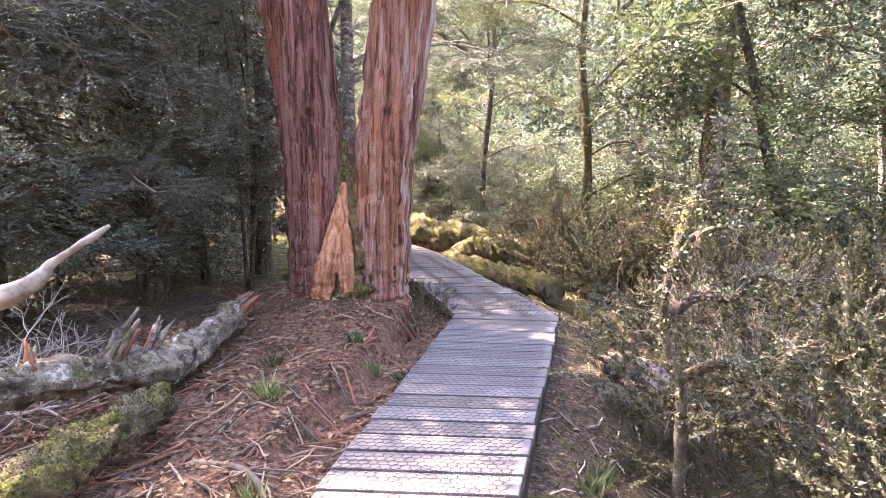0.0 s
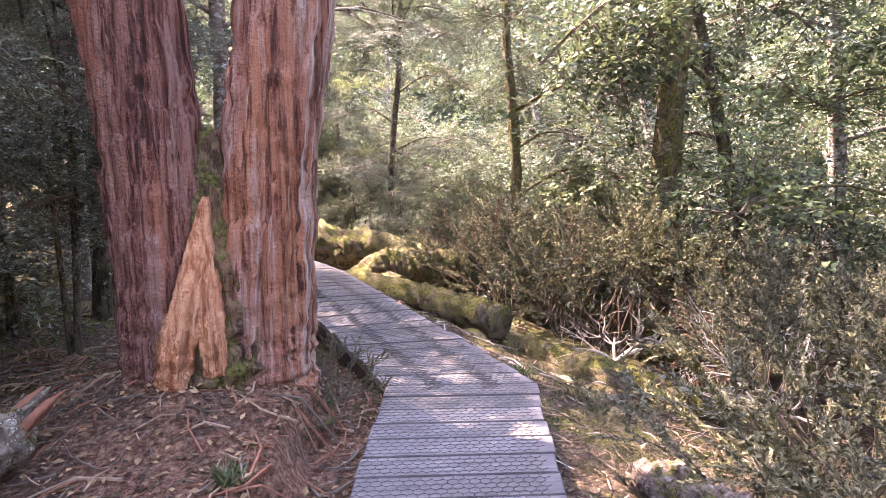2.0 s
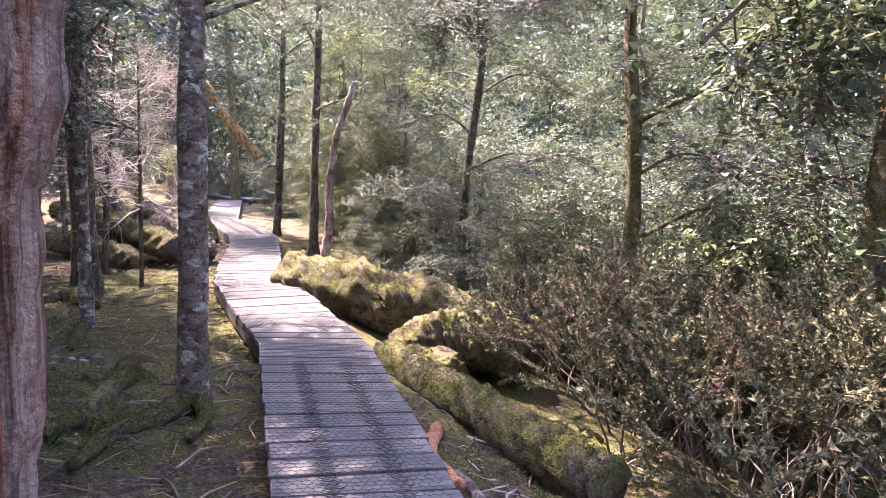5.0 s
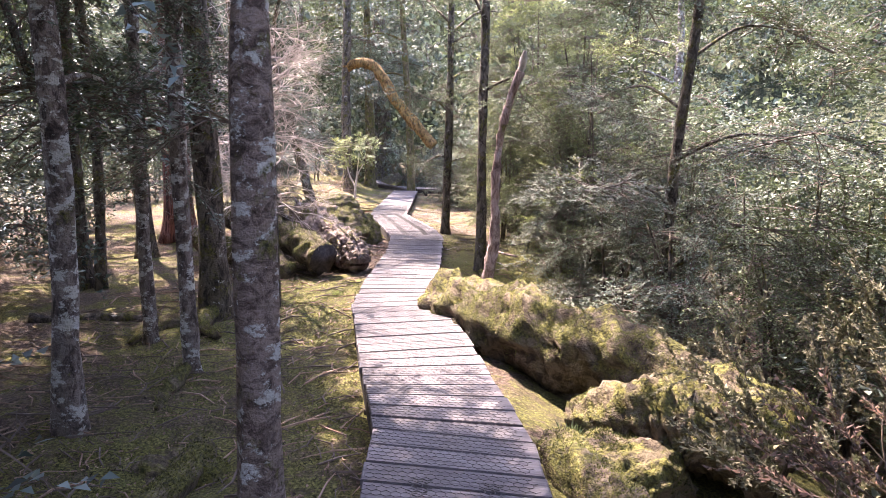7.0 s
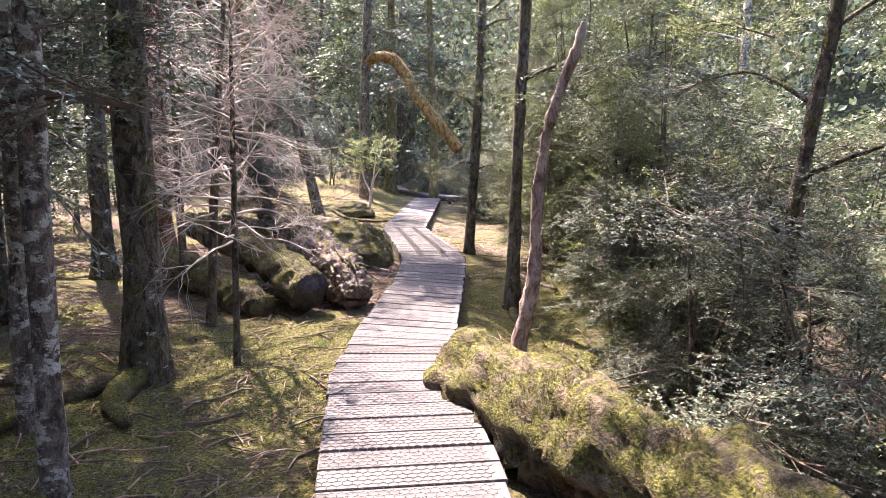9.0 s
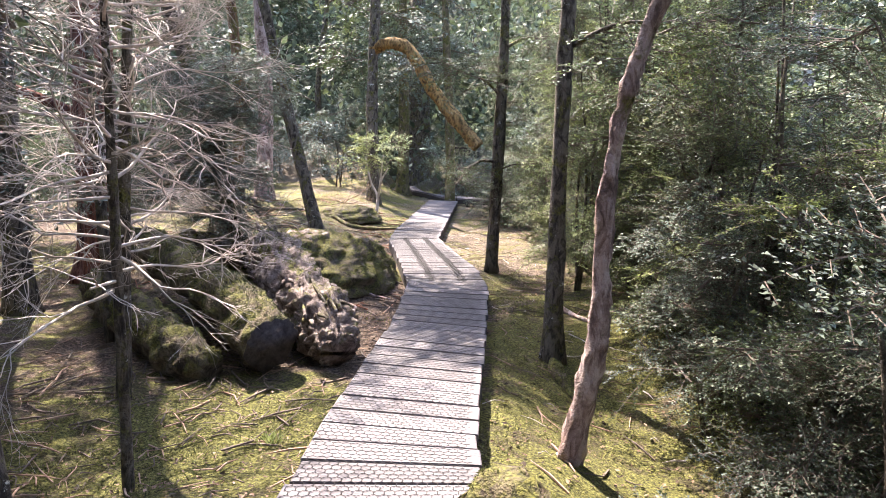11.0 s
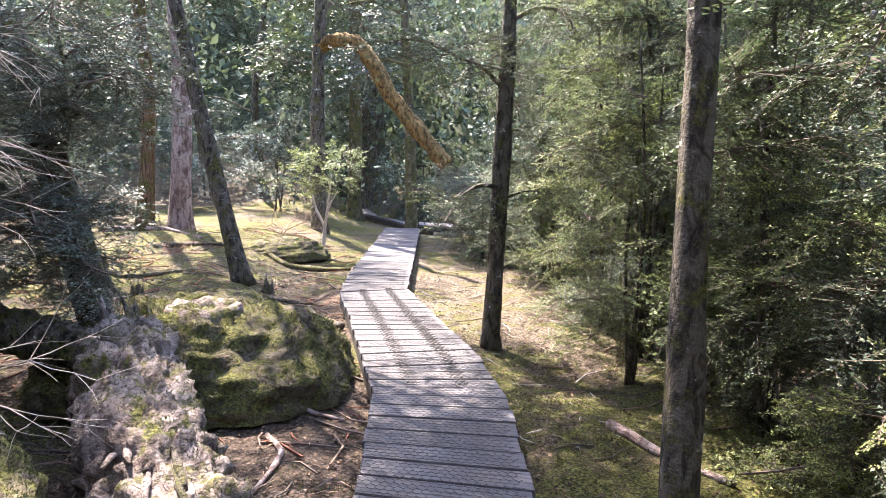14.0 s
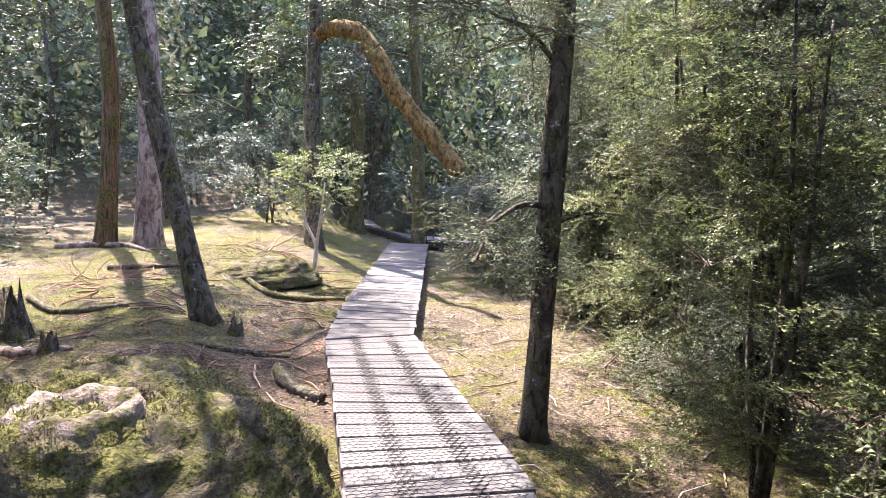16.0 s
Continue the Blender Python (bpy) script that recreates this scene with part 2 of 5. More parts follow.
# ---- mesh helpers ----
class Geo:
    """Gathers vertices and faces of one mesh."""

    def __init__(self):
        self.v, self.f, self.mi, self.n = [], [], [], 0

    def add(self, verts, faces, slot=0):
        self.v.append(np.asarray(verts, dtype=float).reshape(-1, 3))
        self.f.extend([tuple(i + self.n for i in f) for f in faces])
        self.mi.extend([slot] * len(faces))
        self.n += len(self.v[-1])

    def tube(self, pts, radii, sides=6, slot=0, cap=True):
        pts = [Vector(p) for p in pts]
        vs, k = [], len(pts)
        side = None
        for i, p in enumerate(pts):
            d = (pts[min(i + 1, k - 1)] - pts[max(i - 1, 0)]).normalized()
            if side is None:
                side = d.orthogonal().normalized()
            side = (side - d * side.dot(d)).normalized()
            up = d.cross(side)
            for j in range(sides):
                a = 2 * math.pi * j / sides
                vs.append(p + (side * math.cos(a) + up * math.sin(a)) * radii[i])
        fs = [(i * sides + j, i * sides + (j + 1) % sides, (i + 1) * sides + (j + 1) % sides, (i + 1) * sides + j) for i in range(k - 1) for j in range(sides)]
        if cap:
            fs += [tuple(range(sides - 1, -1, -1)), tuple(range((k - 1) * sides, k * sides))]
        self.add([tuple(q) for q in vs], fs, slot)

    def leaves(self, pos, direction, normal, length, width, slot=0, small=False):
        """Folded diamond leaves; small ones are single slanted blades."""
        pos, d, n = np.asarray(pos), np.asarray(direction), np.asarray(normal)
        d = d / (np.linalg.norm(d, axis=1, keepdims=True) + 1e-9)
        s = np.cross(d, n)
        s = s / (np.linalg.norm(s, axis=1, keepdims=True) + 1e-9)
        n = np.cross(s, d)
        L, W = np.asarray(length).reshape(-1, 1), np.asarray(width).reshape(-1, 1)
        if small:
            q = np.stack([pos + s * W * 0.7, pos + d * L, pos + d * L * 0.35 - s * W * 1.1], 1)
        else:
            q = np.stack([pos, pos + d * L * 0.45 + s * W + n * W * 0.35, pos + d * L, pos + d * L * 0.45 - s * W + n * W * 0.35], 1)
        k, c, base = len(pos), q.shape[1], self.n
        self.v.append(q.reshape(-1, 3))
        idx = base + np.arange(c * k).reshape(k, c)
        self.f.extend(map(tuple, idx.tolist()))
        self.mi.extend([slot] * k)
        self.n += c * k

    def mesh(self, name, mats, smooth=True):
        me = bpy.data.meshes.new(name)
        me.from_pydata(np.concatenate(self.v).tolist() if self.v else [], [], self.f)
        for m in mats:
            me.materials.append(m)
        if len(mats) > 1:
            me.polygons.foreach_set("material_index", self.mi)
        if smooth:
            me.polygons.foreach_set("use_smooth", [True] * len(self.f))
        me.update()
        return me


def part(name, me, parent, label="", m=None):
    ob = new(name, me)
    ob.parent = parent
    if m is not None:
        ob.matrix_basis = m
    if label:
        ob["label"] = label
    return ob


def thing(name, base, label, category, group="", kind=""):
    ob = new(name)
    ob.location = base
    ob.empty_display_size = 0.1
    return tagged(ob, label, category, group, kind)


rng = np.random.default_rng(7)
R = random.Random(11)


def wob(x, y, z=0.0, s=1.0):
    return noise.noise(Vector((x * s, y * s, z * s)))


# ---- plan ----
# boardwalk: left and right edge at each joint
EDGES = [((-0.52, -4.0), (0.36, -4.0)), ((-0.50, 2.72), (0.32, 2.66)), ((0.16, 6.22), (1.05, 6.10)), ((-0.30, 8.10), (0.53, 8.25)), ((-0.95, 10.50), (-0.05, 10.52)),
         ((-1.54, 11.80), (-0.72, 12.20)), ((-2.20, 13.35), (-1.36, 13.75)), ((-2.50, 14.50), (-1.64, 14.62)), ((-2.96, 16.60), (-2.10, 16.60)), ((-3.45, 18.35), (-2.56, 18.52)),
         ((-3.78, 19.05), (-2.95, 19.50)), ((-4.50, 20.58), (-3.62, 20.78)), ((-5.08, 21.75), (-4.36, 22.22)), ((-5.48, 23.05), (-4.60, 23.12)), ((-7.30, 30.20), (-6.45, 30.28))]
MID = np.array([((a[0] + b[0]) / 2, (a[1] + b[1]) / 2) for a, b in EDGES])


def across(x, y):
    """Signed distance from the boardwalk's middle line: positive to the right of the way."""
    best, sign = 1e9, 1
    for (ax, ay), (bx, by) in zip(MID[:-1], MID[1:]):
        dx, dy = bx - ax, by - ay
        t = min(1, max(0, ((x - ax) * dx + (y - ay) * dy) / (dx * dx + dy * dy)))
        d = math.hypot(x - ax - t * dx, y - ay - t * dy)
        if d < best:
            best, sign = d, 1 if (x - ax) * dy - (y - ay) * dx > 0 else -1
    return best * sign


def smooth(a, b, v):
    t = min(1, max(0, (v - a) / (b - a)))
    return t * t * (3 - 2 * t)


def bell(x, y, cx, cy, r):
    return math.exp(-((x - cx) ** 2 + (y - cy) ** 2) / (r * r))


FAR_BOARDS = (((-5.7, 31.2), (-7.2, 31.45)), ((-7.2, 31.45), (-8.75, 33.35)), ((-8.75, 33.35), (-11.7, 39.15)))


def ground_z(x, y):
    s = across(x, y)
    late = smooth(15, 19, y)
    z = -0.20
    if s > 0:
        z -= (0.30 * smooth(0.5, 1.6, s) + 0.85 * smooth(1.6, 4.5, s)) * (1 - late) + late * (0.05 * smooth(0.4, 1.5, s) + 0.9 * smooth(2.2, 4.5, s))
    else:
        z += 0.12 * smooth(0.4, 2.0, -s) * (1 - smooth(8, 10, y)) + 0.1 * smooth(16, 20, y) * smooth(0.4, 2.5, -s) + 0.35 * smooth(20, 27, y) * smooth(1.0, 3.0, -s)
    z -= 0.1 * bell(x, y, -2.2, 3.7, 1.0)
    z += 0.34 * bell(x, y, -0.75, 5.95, 0.8) + 0.10 * bell(x, y, -0.5, 4.0, 0.9)
    z += 0.14 * smooth(7, 5, y) * smooth(0.7, -0.3, s) * smooth(-3, -0.3, s)
    z += 0.12 * bell(x, y, -4.95, 19.3, 0.85) + 0.22 * bell(x, y, -6.0, 20.6, 0.8)
    far = math.hypot(x + 2, y - 12)
    z += 20 * smooth(22, 58, far) + 3.0 * smooth(7, 18, x + 0.25 * y - 3) * smooth(60, 20, y)
    rough_ = smooth(0.45, 0.9, abs(s))
    z += rough_ * (0.10 * wob(x, y, 3.1, 0.8) + 0.045 * wob(x, y, 1.7, 2.6)) + 0.015 * wob(x, y, 0.2, 7.0)
    if y > 29.5 and far < 40:
        for (ax, ay), (bx, by) in FAR_BOARDS:
            t = min(1, max(0, ((x - ax) * (bx - ax) + (y - ay) * (by - ay)) / ((bx - ax) ** 2 + (by - ay) ** 2)))
            d = math.hypot(x - ax - t * (bx - ax), y - ay - t * (by - ay))
            z += (min(z, -0.16) - z) * smooth(1.5, 0.8, d)
    if abs(s) < 0.75 and -5 < y < 30.5:
        z = min(z, -0.10)
    return z

# ---- ground ----
def steps(lo, hi, near_lo, near_hi, fine):
    out, v = [], near_lo
    while v < near_hi:
        out.append(v)
        v += fine
    d = fine
    up, v = [], near_hi
    while v < hi:
        up.append(v)
        d *= 1.22
        v += d
    d, down, v = fine, [], near_lo
    while v > lo:
        d *= 1.22
        v -= d
        down.append(v)
    return down[::-1] + out + up + [hi]


def cover(x, y):
    s = across(x, y)
    red = min(1, 1.3 * bell(x, y, -0.3, 5.0, 1.3) + 0.5 * bell(x, y, -0.8, 3.2, 1.2)) * (1 if s < 0.2 else 0.2)
    green = 0.315 + 0.06 * smooth(7, 9, y) + 0.07 * smooth(0, 1, s) - 0.25 * smooth(5, 9, abs(s))
    green -= 0.3 * red
    pale = 0.0
    if s > 0.4:
        pale = 0.6 * smooth(19.5, 22, y) * smooth(3.6, 2.2, s)
        green -= 0.14 * pale
        green += 0.05 * smooth(13, 15, y) * smooth(20, 18, y) - 0.2 * smooth(3, 5, s)
    else:
        pale = 0.7 * smooth(21, 24, y) * smooth(0.5, 1.5, -s)
        green += 0.05 * smooth(18, 22, y) - 0.14 * smooth(-2.0, -0.9, s) * smooth(15, 17, y) * smooth(24, 22, y)
    green += 0.35 * bell(x, y, -4.95, 19.3, 1.0) + 0.45 * bell(x, y, -2.9, 13.8, 1.3) + 0.08 * bell(x, y, -2.3, 11.3, 1.2) + 0.2 * bell(x, y, -1.8, 9.4, 1.0)
    return red, green, pale, max(smooth(5.0, 8.0, s), smooth(9, 13, -s), smooth(34, 40, y))


def build_ground():
    xs, ys = steps(-320, 320, -9.5, 5.5, 0.13), steps(-300, 340, 0.5, 25, 0.13)
    vs = [(x, y, ground_z(x, y)) for y in ys for x in xs]
    w = len(xs)
    fs = [(j * w + i, j * w + i + 1, (j + 1) * w + i + 1, (j + 1) * w + i) for j in range(len(ys) - 1) for i in range(w - 1)]
    me = bpy.data.meshes.new("ground")
    me.from_pydata(vs, [], fs)
    me.materials.append(GROUND)
    me.polygons.foreach_set("use_smooth", [True] * len(fs))
    att = me.color_attributes.new("cover", "FLOAT_COLOR", "POINT")
    att.data.foreach_set("color", [c for v in vs for c in cover(v[0], v[1])])
    return tagged(new("ground", me), "mossy forest floor strewn with brown litter", "ground", kind="structure")


build_ground()

# ---- boardwalk ----
boardwalk = thing("boardwalk", (0, 0, 0), "weathered grey plank boardwalk covered with wire netting", "boardwalk", kind="structure")


def lerp2(a, b, t):
    return (a[0] + (b[0] - a[0]) * t, a[1] + (b[1] - a[1]) * t)


def slab(quad, z0, z1, mat, name):
    """A board from four plan corners, with a small chamfer on the top edges."""
    g = Geo()
    cx, cy = sum(p[0] for p in quad) / 4, sum(p[1] for p in quad) / 4
    inner = []
    for px, py in quad:
        d = math.hypot(px - cx, py - cy)
        k = 1 - 0.006 / d
        inner.append((cx + (px - cx) * k, cy + (py - cy) * k))
    v = [(*p, z0) for p in quad] + [(*p, z1 - 0.005) for p in quad] + [(*p, z1) for p in inner]
    f = [(3, 2, 1, 0), (8, 9, 10, 11)]
    for i in range(4):
        j = (i + 1) % 4
        f += [(i, j, 4 + j, 4 + i), (4 + i, 4 + j, 8 + j, 8 + i)]
    g.add(v, f)
    return g.mesh(name, [mat], smooth=False)


PITCH = 0.2
BAYS = []          # left a, right a, left b, right b, start s, length
run = 0.0
for (l0, r0), (l1, r1) in zip(EDGES[:-1], EDGES[1:]):
    size = math.dist(lerp2(l0, r0, 0.5), lerp2(l1, r1, 0.5))
    BAYS.append((l0, r0, l1, r1, run, size))
    run += size


def deck_point(s, w):
    """Plan point at s along the walk and w (0 to 1) across it."""
    for l0, r0, l1, r1, s0, size in BAYS:
        if s <= s0 + size:
            break
    t = (s - s0) / size
    return lerp2(lerp2(l0, l1, t), lerp2(r0, r1, t), w)


def deck_bay(l0, r0, l1, r1, top, parent, thick=0.045):
    size = math.dist(lerp2(l0, r0, 0.5), lerp2(l1, r1, 0.5))
    count = max(1, round(size / PITCH))
    for i in range(count):
        gap = 0.008 + 0.006 * R.random() ** 2
        t0, t1 = i / count + gap / size, (i + 1) / count - gap / size
        ja, jb = R.uniform(-0.012, 0.012), R.uniform(-0.012, 0.012)
        q = [lerp2(lerp2(l0, l1, t0), lerp2(r0, r1, t0), ja), lerp2(lerp2(l0, l1, t0), lerp2(r0, r1, t0), 1 + jb),
             lerp2(lerp2(l0, l1, t1), lerp2(r0, r1, t1), 1 + jb), lerp2(lerp2(l0, l1, t1), lerp2(r0, r1, t1), ja)]
        dz = R.uniform(-0.003, 0.003)
        part("plank", slab(q, top - thick + dz, top + dz, PLANK, "plank"), parent)
    for w in (0.03, 0.5, 0.97):
        a, b = lerp2(l0, r0, w), lerp2(l1, r1, w)
        n = Vector((b[1] - a[1], a[0] - b[0])).normalized() * 0.022
        q = [(a[0] - n.x, a[1] - n.y), (a[0] + n.x, a[1] + n.y), (b[0] + n.x, b[1] + n.y), (b[0] - n.x, b[1] - n.y)]
        part("bearer", slab(q, top - 0.16, top - thick - 0.006, BEAM, "bearer"), parent)
    posts = max(1, round(size / 1.6))
    for i in range(posts):
        for w in (0.06, 0.94):
            p = lerp2(lerp2(l0, l1, (i + 0.5) / posts), lerp2(r0, r1, (i + 0.5) / posts), w)
            q = [(p[0] - 0.045, p[1] - 0.045), (p[0] + 0.045, p[1] - 0.045), (p[0] + 0.045, p[1] + 0.045), (p[0] - 0.045, p[1] + 0.045)]
            part("post", slab(q, ground_z(*p) - 0.15, top - 0.162, BEAM, "post"), parent)


for bay in BAYS:
    deck_bay(*bay[:4], 0.0, boardwalk)


def netting():
    """Hexagonal wire netting laid over the planks; strips overlap along two lines in places."""
    g = Geo()
    cell = 0.052
    col, row = cell * 0.866, cell * 0.75

    def wire(p, q, z, half):
        d = Vector((q[0] - p[0], q[1] - p[1]))
        if d.length < 1e-6:
            return
        n = Vector((d.y, -d.x)).normalized() * half
        g.add([(p[0] - n.x, p[1] - n.y, z), (p[0], p[1], z + half * 1.2), (p[0] + n.x, p[1] + n.y, z), (q[0] - n.x, q[1] - n.y, z), (q[0], q[1], z + half * 1.2), (q[0] + n.x, q[1] + n.y, z)],
              [(0, 3, 4, 1), (1, 4, 5, 2)])

    def sheet(s0, s1, w0, w1, z, half):
        width = 0.86
        nrow, ncol = int((s1 - s0) / row), int((w1 - w0) * width / col)
        for j in range(nrow):
            for i in range(ncol):
                cx = w0 * width + (i + 0.5 * (j % 2)) * col
                cy = s0 + j * row
                a = (cx, cy + cell * 0.25)
                for b in ((cx + col / 2, cy + cell * 0.5), (cx - col / 2, cy + cell * 0.5), (cx, cy - cell * 0.25)):
                    if 0 <= b[0] <= width and 0 <= a[0] <= width and b[1] < run:
                        wire(deck_point(a[1], a[0] / width), deck_point(b[1], b[0] / width), z, half)

    sheet(5.2, BAYS[13][4] + 1.5, 0.01, 0.99, 0.003, 0.0016)
    for s0, s1 in ((BAYS[2][4] - 0.1, BAYS[4][4] - 0.5), (BAYS[9][4] + 0.2, BAYS[12][4] + 0.1)):
        for w in (0.28, 0.66):
            sheet(s0, s1, w, w + 0.11, 0.0062, 0.0030)
    ob = part("wire_netting", g.mesh("wire_netting", [WIRE], smooth=False), boardwalk, "rusty hexagonal wire netting")
    return tagged(ob, kind="stuff")


# second deck, a step up behind the end of the first
landing = thing("boardwalk", (0, 0, 0), "raised weathered plank landing beyond a tree", "boardwalk", kind="structure")
for a in (((-5.55, 30.75), (-5.85, 31.6), (-7.05, 31.0), (-7.3, 31.9)), ((-7.05, 31.0), (-7.3, 31.9), (-8.4, 33.0), (-9.1, 33.7)), ((-8.4, 33.0), (-9.1, 33.7), (-11.3, 38.9), (-12.1, 39.4))):
    deck_bay(a[0], a[1], a[2], a[3], 0.03, landing)

# ---- plants: foliage and wood ----
def unit(v):
    return v / (np.linalg.norm(v) + 1e-9)


def spray_cluster(seed, limbs, flat, leaf_len, leaf_wid, twig_gap, leaf_gap, mats, droop=0.25, tilt=0.35, small=True, twigs=True):
    """A mass of leafy sprays about a metre in radius, with its twigs."""
    r = np.random.default_rng(seed)
    g = Geo()
    P, D, N, L, W = [], [], [], [], []
    lead = unit(np.array([1.0, 0.3 * r.normal(), 0.35]))
    curve = r.normal(size=3) * 0.15
    hub = lambda u: lead * (u - 0.5) * 1.1 + curve * (u - 0.5) ** 2 * 3
    g.tube([hub(u) for u in (0, 0.25, 0.5, 0.75, 1)], [0.016, 0.014, 0.011, 0.008, 0.004], 4, 1, cap=False)
    for _ in range(limbs):
        d = r.normal(size=3) + lead * 0.35
        d[2] *= flat
        d = unit(d)
        size = r.uniform(0.5, 0.95)
        root = hub(r.random())
        bow = np.array([0, 0, -droop * r.uniform(0.5, 1.5)])
        pts = [root + d * size * t + bow * t * t * size for t in (0, 0.35, 0.7, 1.0)]
        g.tube(pts, [0.007, 0.006, 0.004, 0.002], 3, 1, cap=False)
        nrm = unit(np.array([0, 0, 1.0]) + r.normal(size=3) * tilt)
        side = unit(np.cross(d, nrm))
        t = 0.2 + 0.1 * r.random()
        flip = 1
        while t < 1.02:
            o = root + d * size * t + bow * t * t * size
            td = unit(side * flip * r.uniform(0.6, 1.1) + d * r.uniform(0.3, 1.0) + r.normal(size=3) * 0.22 + np.array([0, 0, -0.1]))
            tl = size * r.uniform(0.22, 0.48) * (1.15 - 0.5 * t)
            e = o + td * tl
            if twigs:
                g.tube([o, e], [0.004, 0.0015], 3, 1, cap=False)
            k = max(3, int(tl / leaf_gap))
            for i in range(k):
                f = (i + r.random()) / k
                s2 = unit(np.cross(td, nrm)) * (1 if i % 2 else -1)
                P.append(o + td * tl * f + r.normal(size=3) * 0.008)
                D.append(td * 0.55 + s2 * 0.8 + r.normal(size=3) * 0.3)
                N.append(nrm + r.normal(size=3) * 0.45)
                L.append(leaf_len * r.uniform(0.7, 1.3))
                W.append(leaf_wid * r.uniform(0.7, 1.3))
            flip = -flip
            t += twig_gap * r.uniform(0.7, 1.3)
    g.leaves(P, D, N, L, W, 0, small)
    return g.mesh("foliage", mats, smooth=False)


def family(seed, count, *args, **kw):
    return [spray_cluster(seed + i, *args, **kw) for i in range(count)]


FOL = {
    "beech": family(100, 4, 27, 0.5, 0.032, 0.0125, 0.075, 0.0135, [LEAF_BEECH, TWIG]),
    "grey": family(200, 4, 27, 0.5, 0.032, 0.0125, 0.075, 0.0135, [LEAF_GREY, TWIG]),
    "conifer": family(300, 3, 30, 0.5, 0.038, 0.0105, 0.072, 0.0135, [LEAF_CONIFER, TWIG], droop=0.35),
    "beech_far": family(150, 3, 30, 0.6, 0.062, 0.026, 0.115, 0.028, [LEAF_BEECH, TWIG], tilt=0.6, twigs=False),
    "grey_far": family(250, 3, 30, 0.65, 0.062, 0.026, 0.115, 0.028, [LEAF_GREY, TWIG], tilt=0.6, twigs=False),
    "conifer_far": family(350, 3, 30, 0.6, 0.066, 0.021, 0.115, 0.028, [LEAF_CONIFER, TWIG], droop=0.35, tilt=0.6, twigs=False),
    "sun": family(450, 3, 26, 0.45, 0.034, 0.0135, 0.075, 0.014, [LEAF_PAINTED_SUN, TWIG]),
    "bright": family(400, 2, 15, 0.7, 0.075, 0.026, 0.11, 0.035, [LEAF_BRIGHT, TWIG], small=False),
}


def clear_of_walk(at, size):
    """Whether a foliage mass leaves room to walk and see along the boards."""
    return not (-6 < at.y < 19 and abs(across(at.x, at.y)) < size * 1.25 + 0.4 and at.z - size * 1.1 < 2.4)


def foliage(parent, kind, at, size, squash=0.8, label=""):
    """One of the shared foliage masses under a tree; at is relative to the tree's foot."""
    me = R.choice(FOL[kind])
    foot = Vector(at)
    up = parent
    while up:
        foot = foot + up.location
        up = up.parent
    if not clear_of_walk(foot, size):
        return None
    m = Matrix.LocRotScale(at, Euler((R.uniform(-0.2, 0.2), R.uniform(-0.2, 0.2), R.uniform(0, 6.28))), (size, size, size * squash))
    return part("foliage", me, parent, label, m)


def bent(points, n):
    """n points on a smooth line through the given ones."""
    pts = [Vector(p) for p in points]
    if len(pts) == 2:
        return [pts[0].lerp(pts[1], i / (n - 1)) for i in range(n)]
    out, k = [], len(pts) - 1
    for i in range(n):
        u = i / (n - 1) * k
        j = min(int(u), k - 1)
        t = u - j
        p0, p1, p2, p3 = pts[max(j - 1, 0)], pts[j], pts[j + 1], pts[min(j + 2, k)]
        out.append(0.5 * ((2 * p1) + (p2 - p0) * t + (2 * p0 - 5 * p1 + 4 * p2 - p3) * t * t + (3 * p1 - p0 - 3 * p2 + p3) * t ** 3))
    return out


def stem_mesh(name, points, radii, mat, sides=14, rings=28, rough=0.12, flare=0.0, ridges=0.0, seed=0.0, ends=None, lump=0.0):
    """A trunk, limb or log: a bent, uneven, tapered body. points are relative to the thing's foot."""
    axis = bent(points, rings)
    rad = [np.interp(i / (rings - 1), np.linspace(0, 1, len(radii)), radii) for i in range(rings)]
    vs, side = [], None
    for i, p in enumerate(axis):
        d = (axis[min(i + 1, rings - 1)] - axis[max(i - 1, 0)]).normalized()
        if side is None:
            side = d.orthogonal().normalized()
        side = (side - d * side.dot(d)).normalized()
        up = d.cross(side)
        t = i / (rings - 1)
        for j in range(sides):
            a = 2 * math.pi * j / sides
            q = side * math.cos(a) + up * math.sin(a)
            k = 1 + rough * noise.noise(Vector((q.x * 1.6 + seed, q.y * 1.6, t * rings * 0.35 + q.z * 1.6))) + 0.5 * rough * noise.noise(Vector((q.x * 4 + seed, q.y * 4, t * rings * 0.5)))
            if ridges:
                k += ridges * (abs(noise.noise(Vector((math.cos(a) * 5 + seed, math.sin(a) * 5, t * 2.2)))) - 0.2) + 0.6 * ridges * noise.noise(Vector((math.cos(a) * 12 + seed, math.sin(a) * 12, t * 3.5)))
            if flare:
                k += flare * max(0, 1 - t * 6) ** 2 * (1 + 0.6 * math.sin(a * 4 + seed * 3))
            w = p + q * rad[i] * k
            if lump:
                w = w + q * lump * (0.8 * noise.noise(w * 3.1 + Vector((seed, 0, 0))) + 0.45 * noise.noise(w * 9.0 + Vector((0, seed, 0))) + 0.4 * noise.noise(w * 23.0) + 0.3 * noise.noise(w * 47.0))
            vs.append(w)
    fs = [(i * sides + j, i * sides + (j + 1) % sides, (i + 1) * sides + (j + 1) % sides, (i + 1) * sides + j) for i in range(rings - 1) for j in range(sides)]
    g = Geo()
    g.add([tuple(v) for v in vs], fs, 0)
    caps = [tuple(range(sides - 1, -1, -1)), tuple(range((rings - 1) * sides, rings * sides))]
    g.f.extend(caps)
    g.mi.extend([1 if ends else 0] * 2)
    return g.mesh(name, [mat, ends] if ends else [mat])


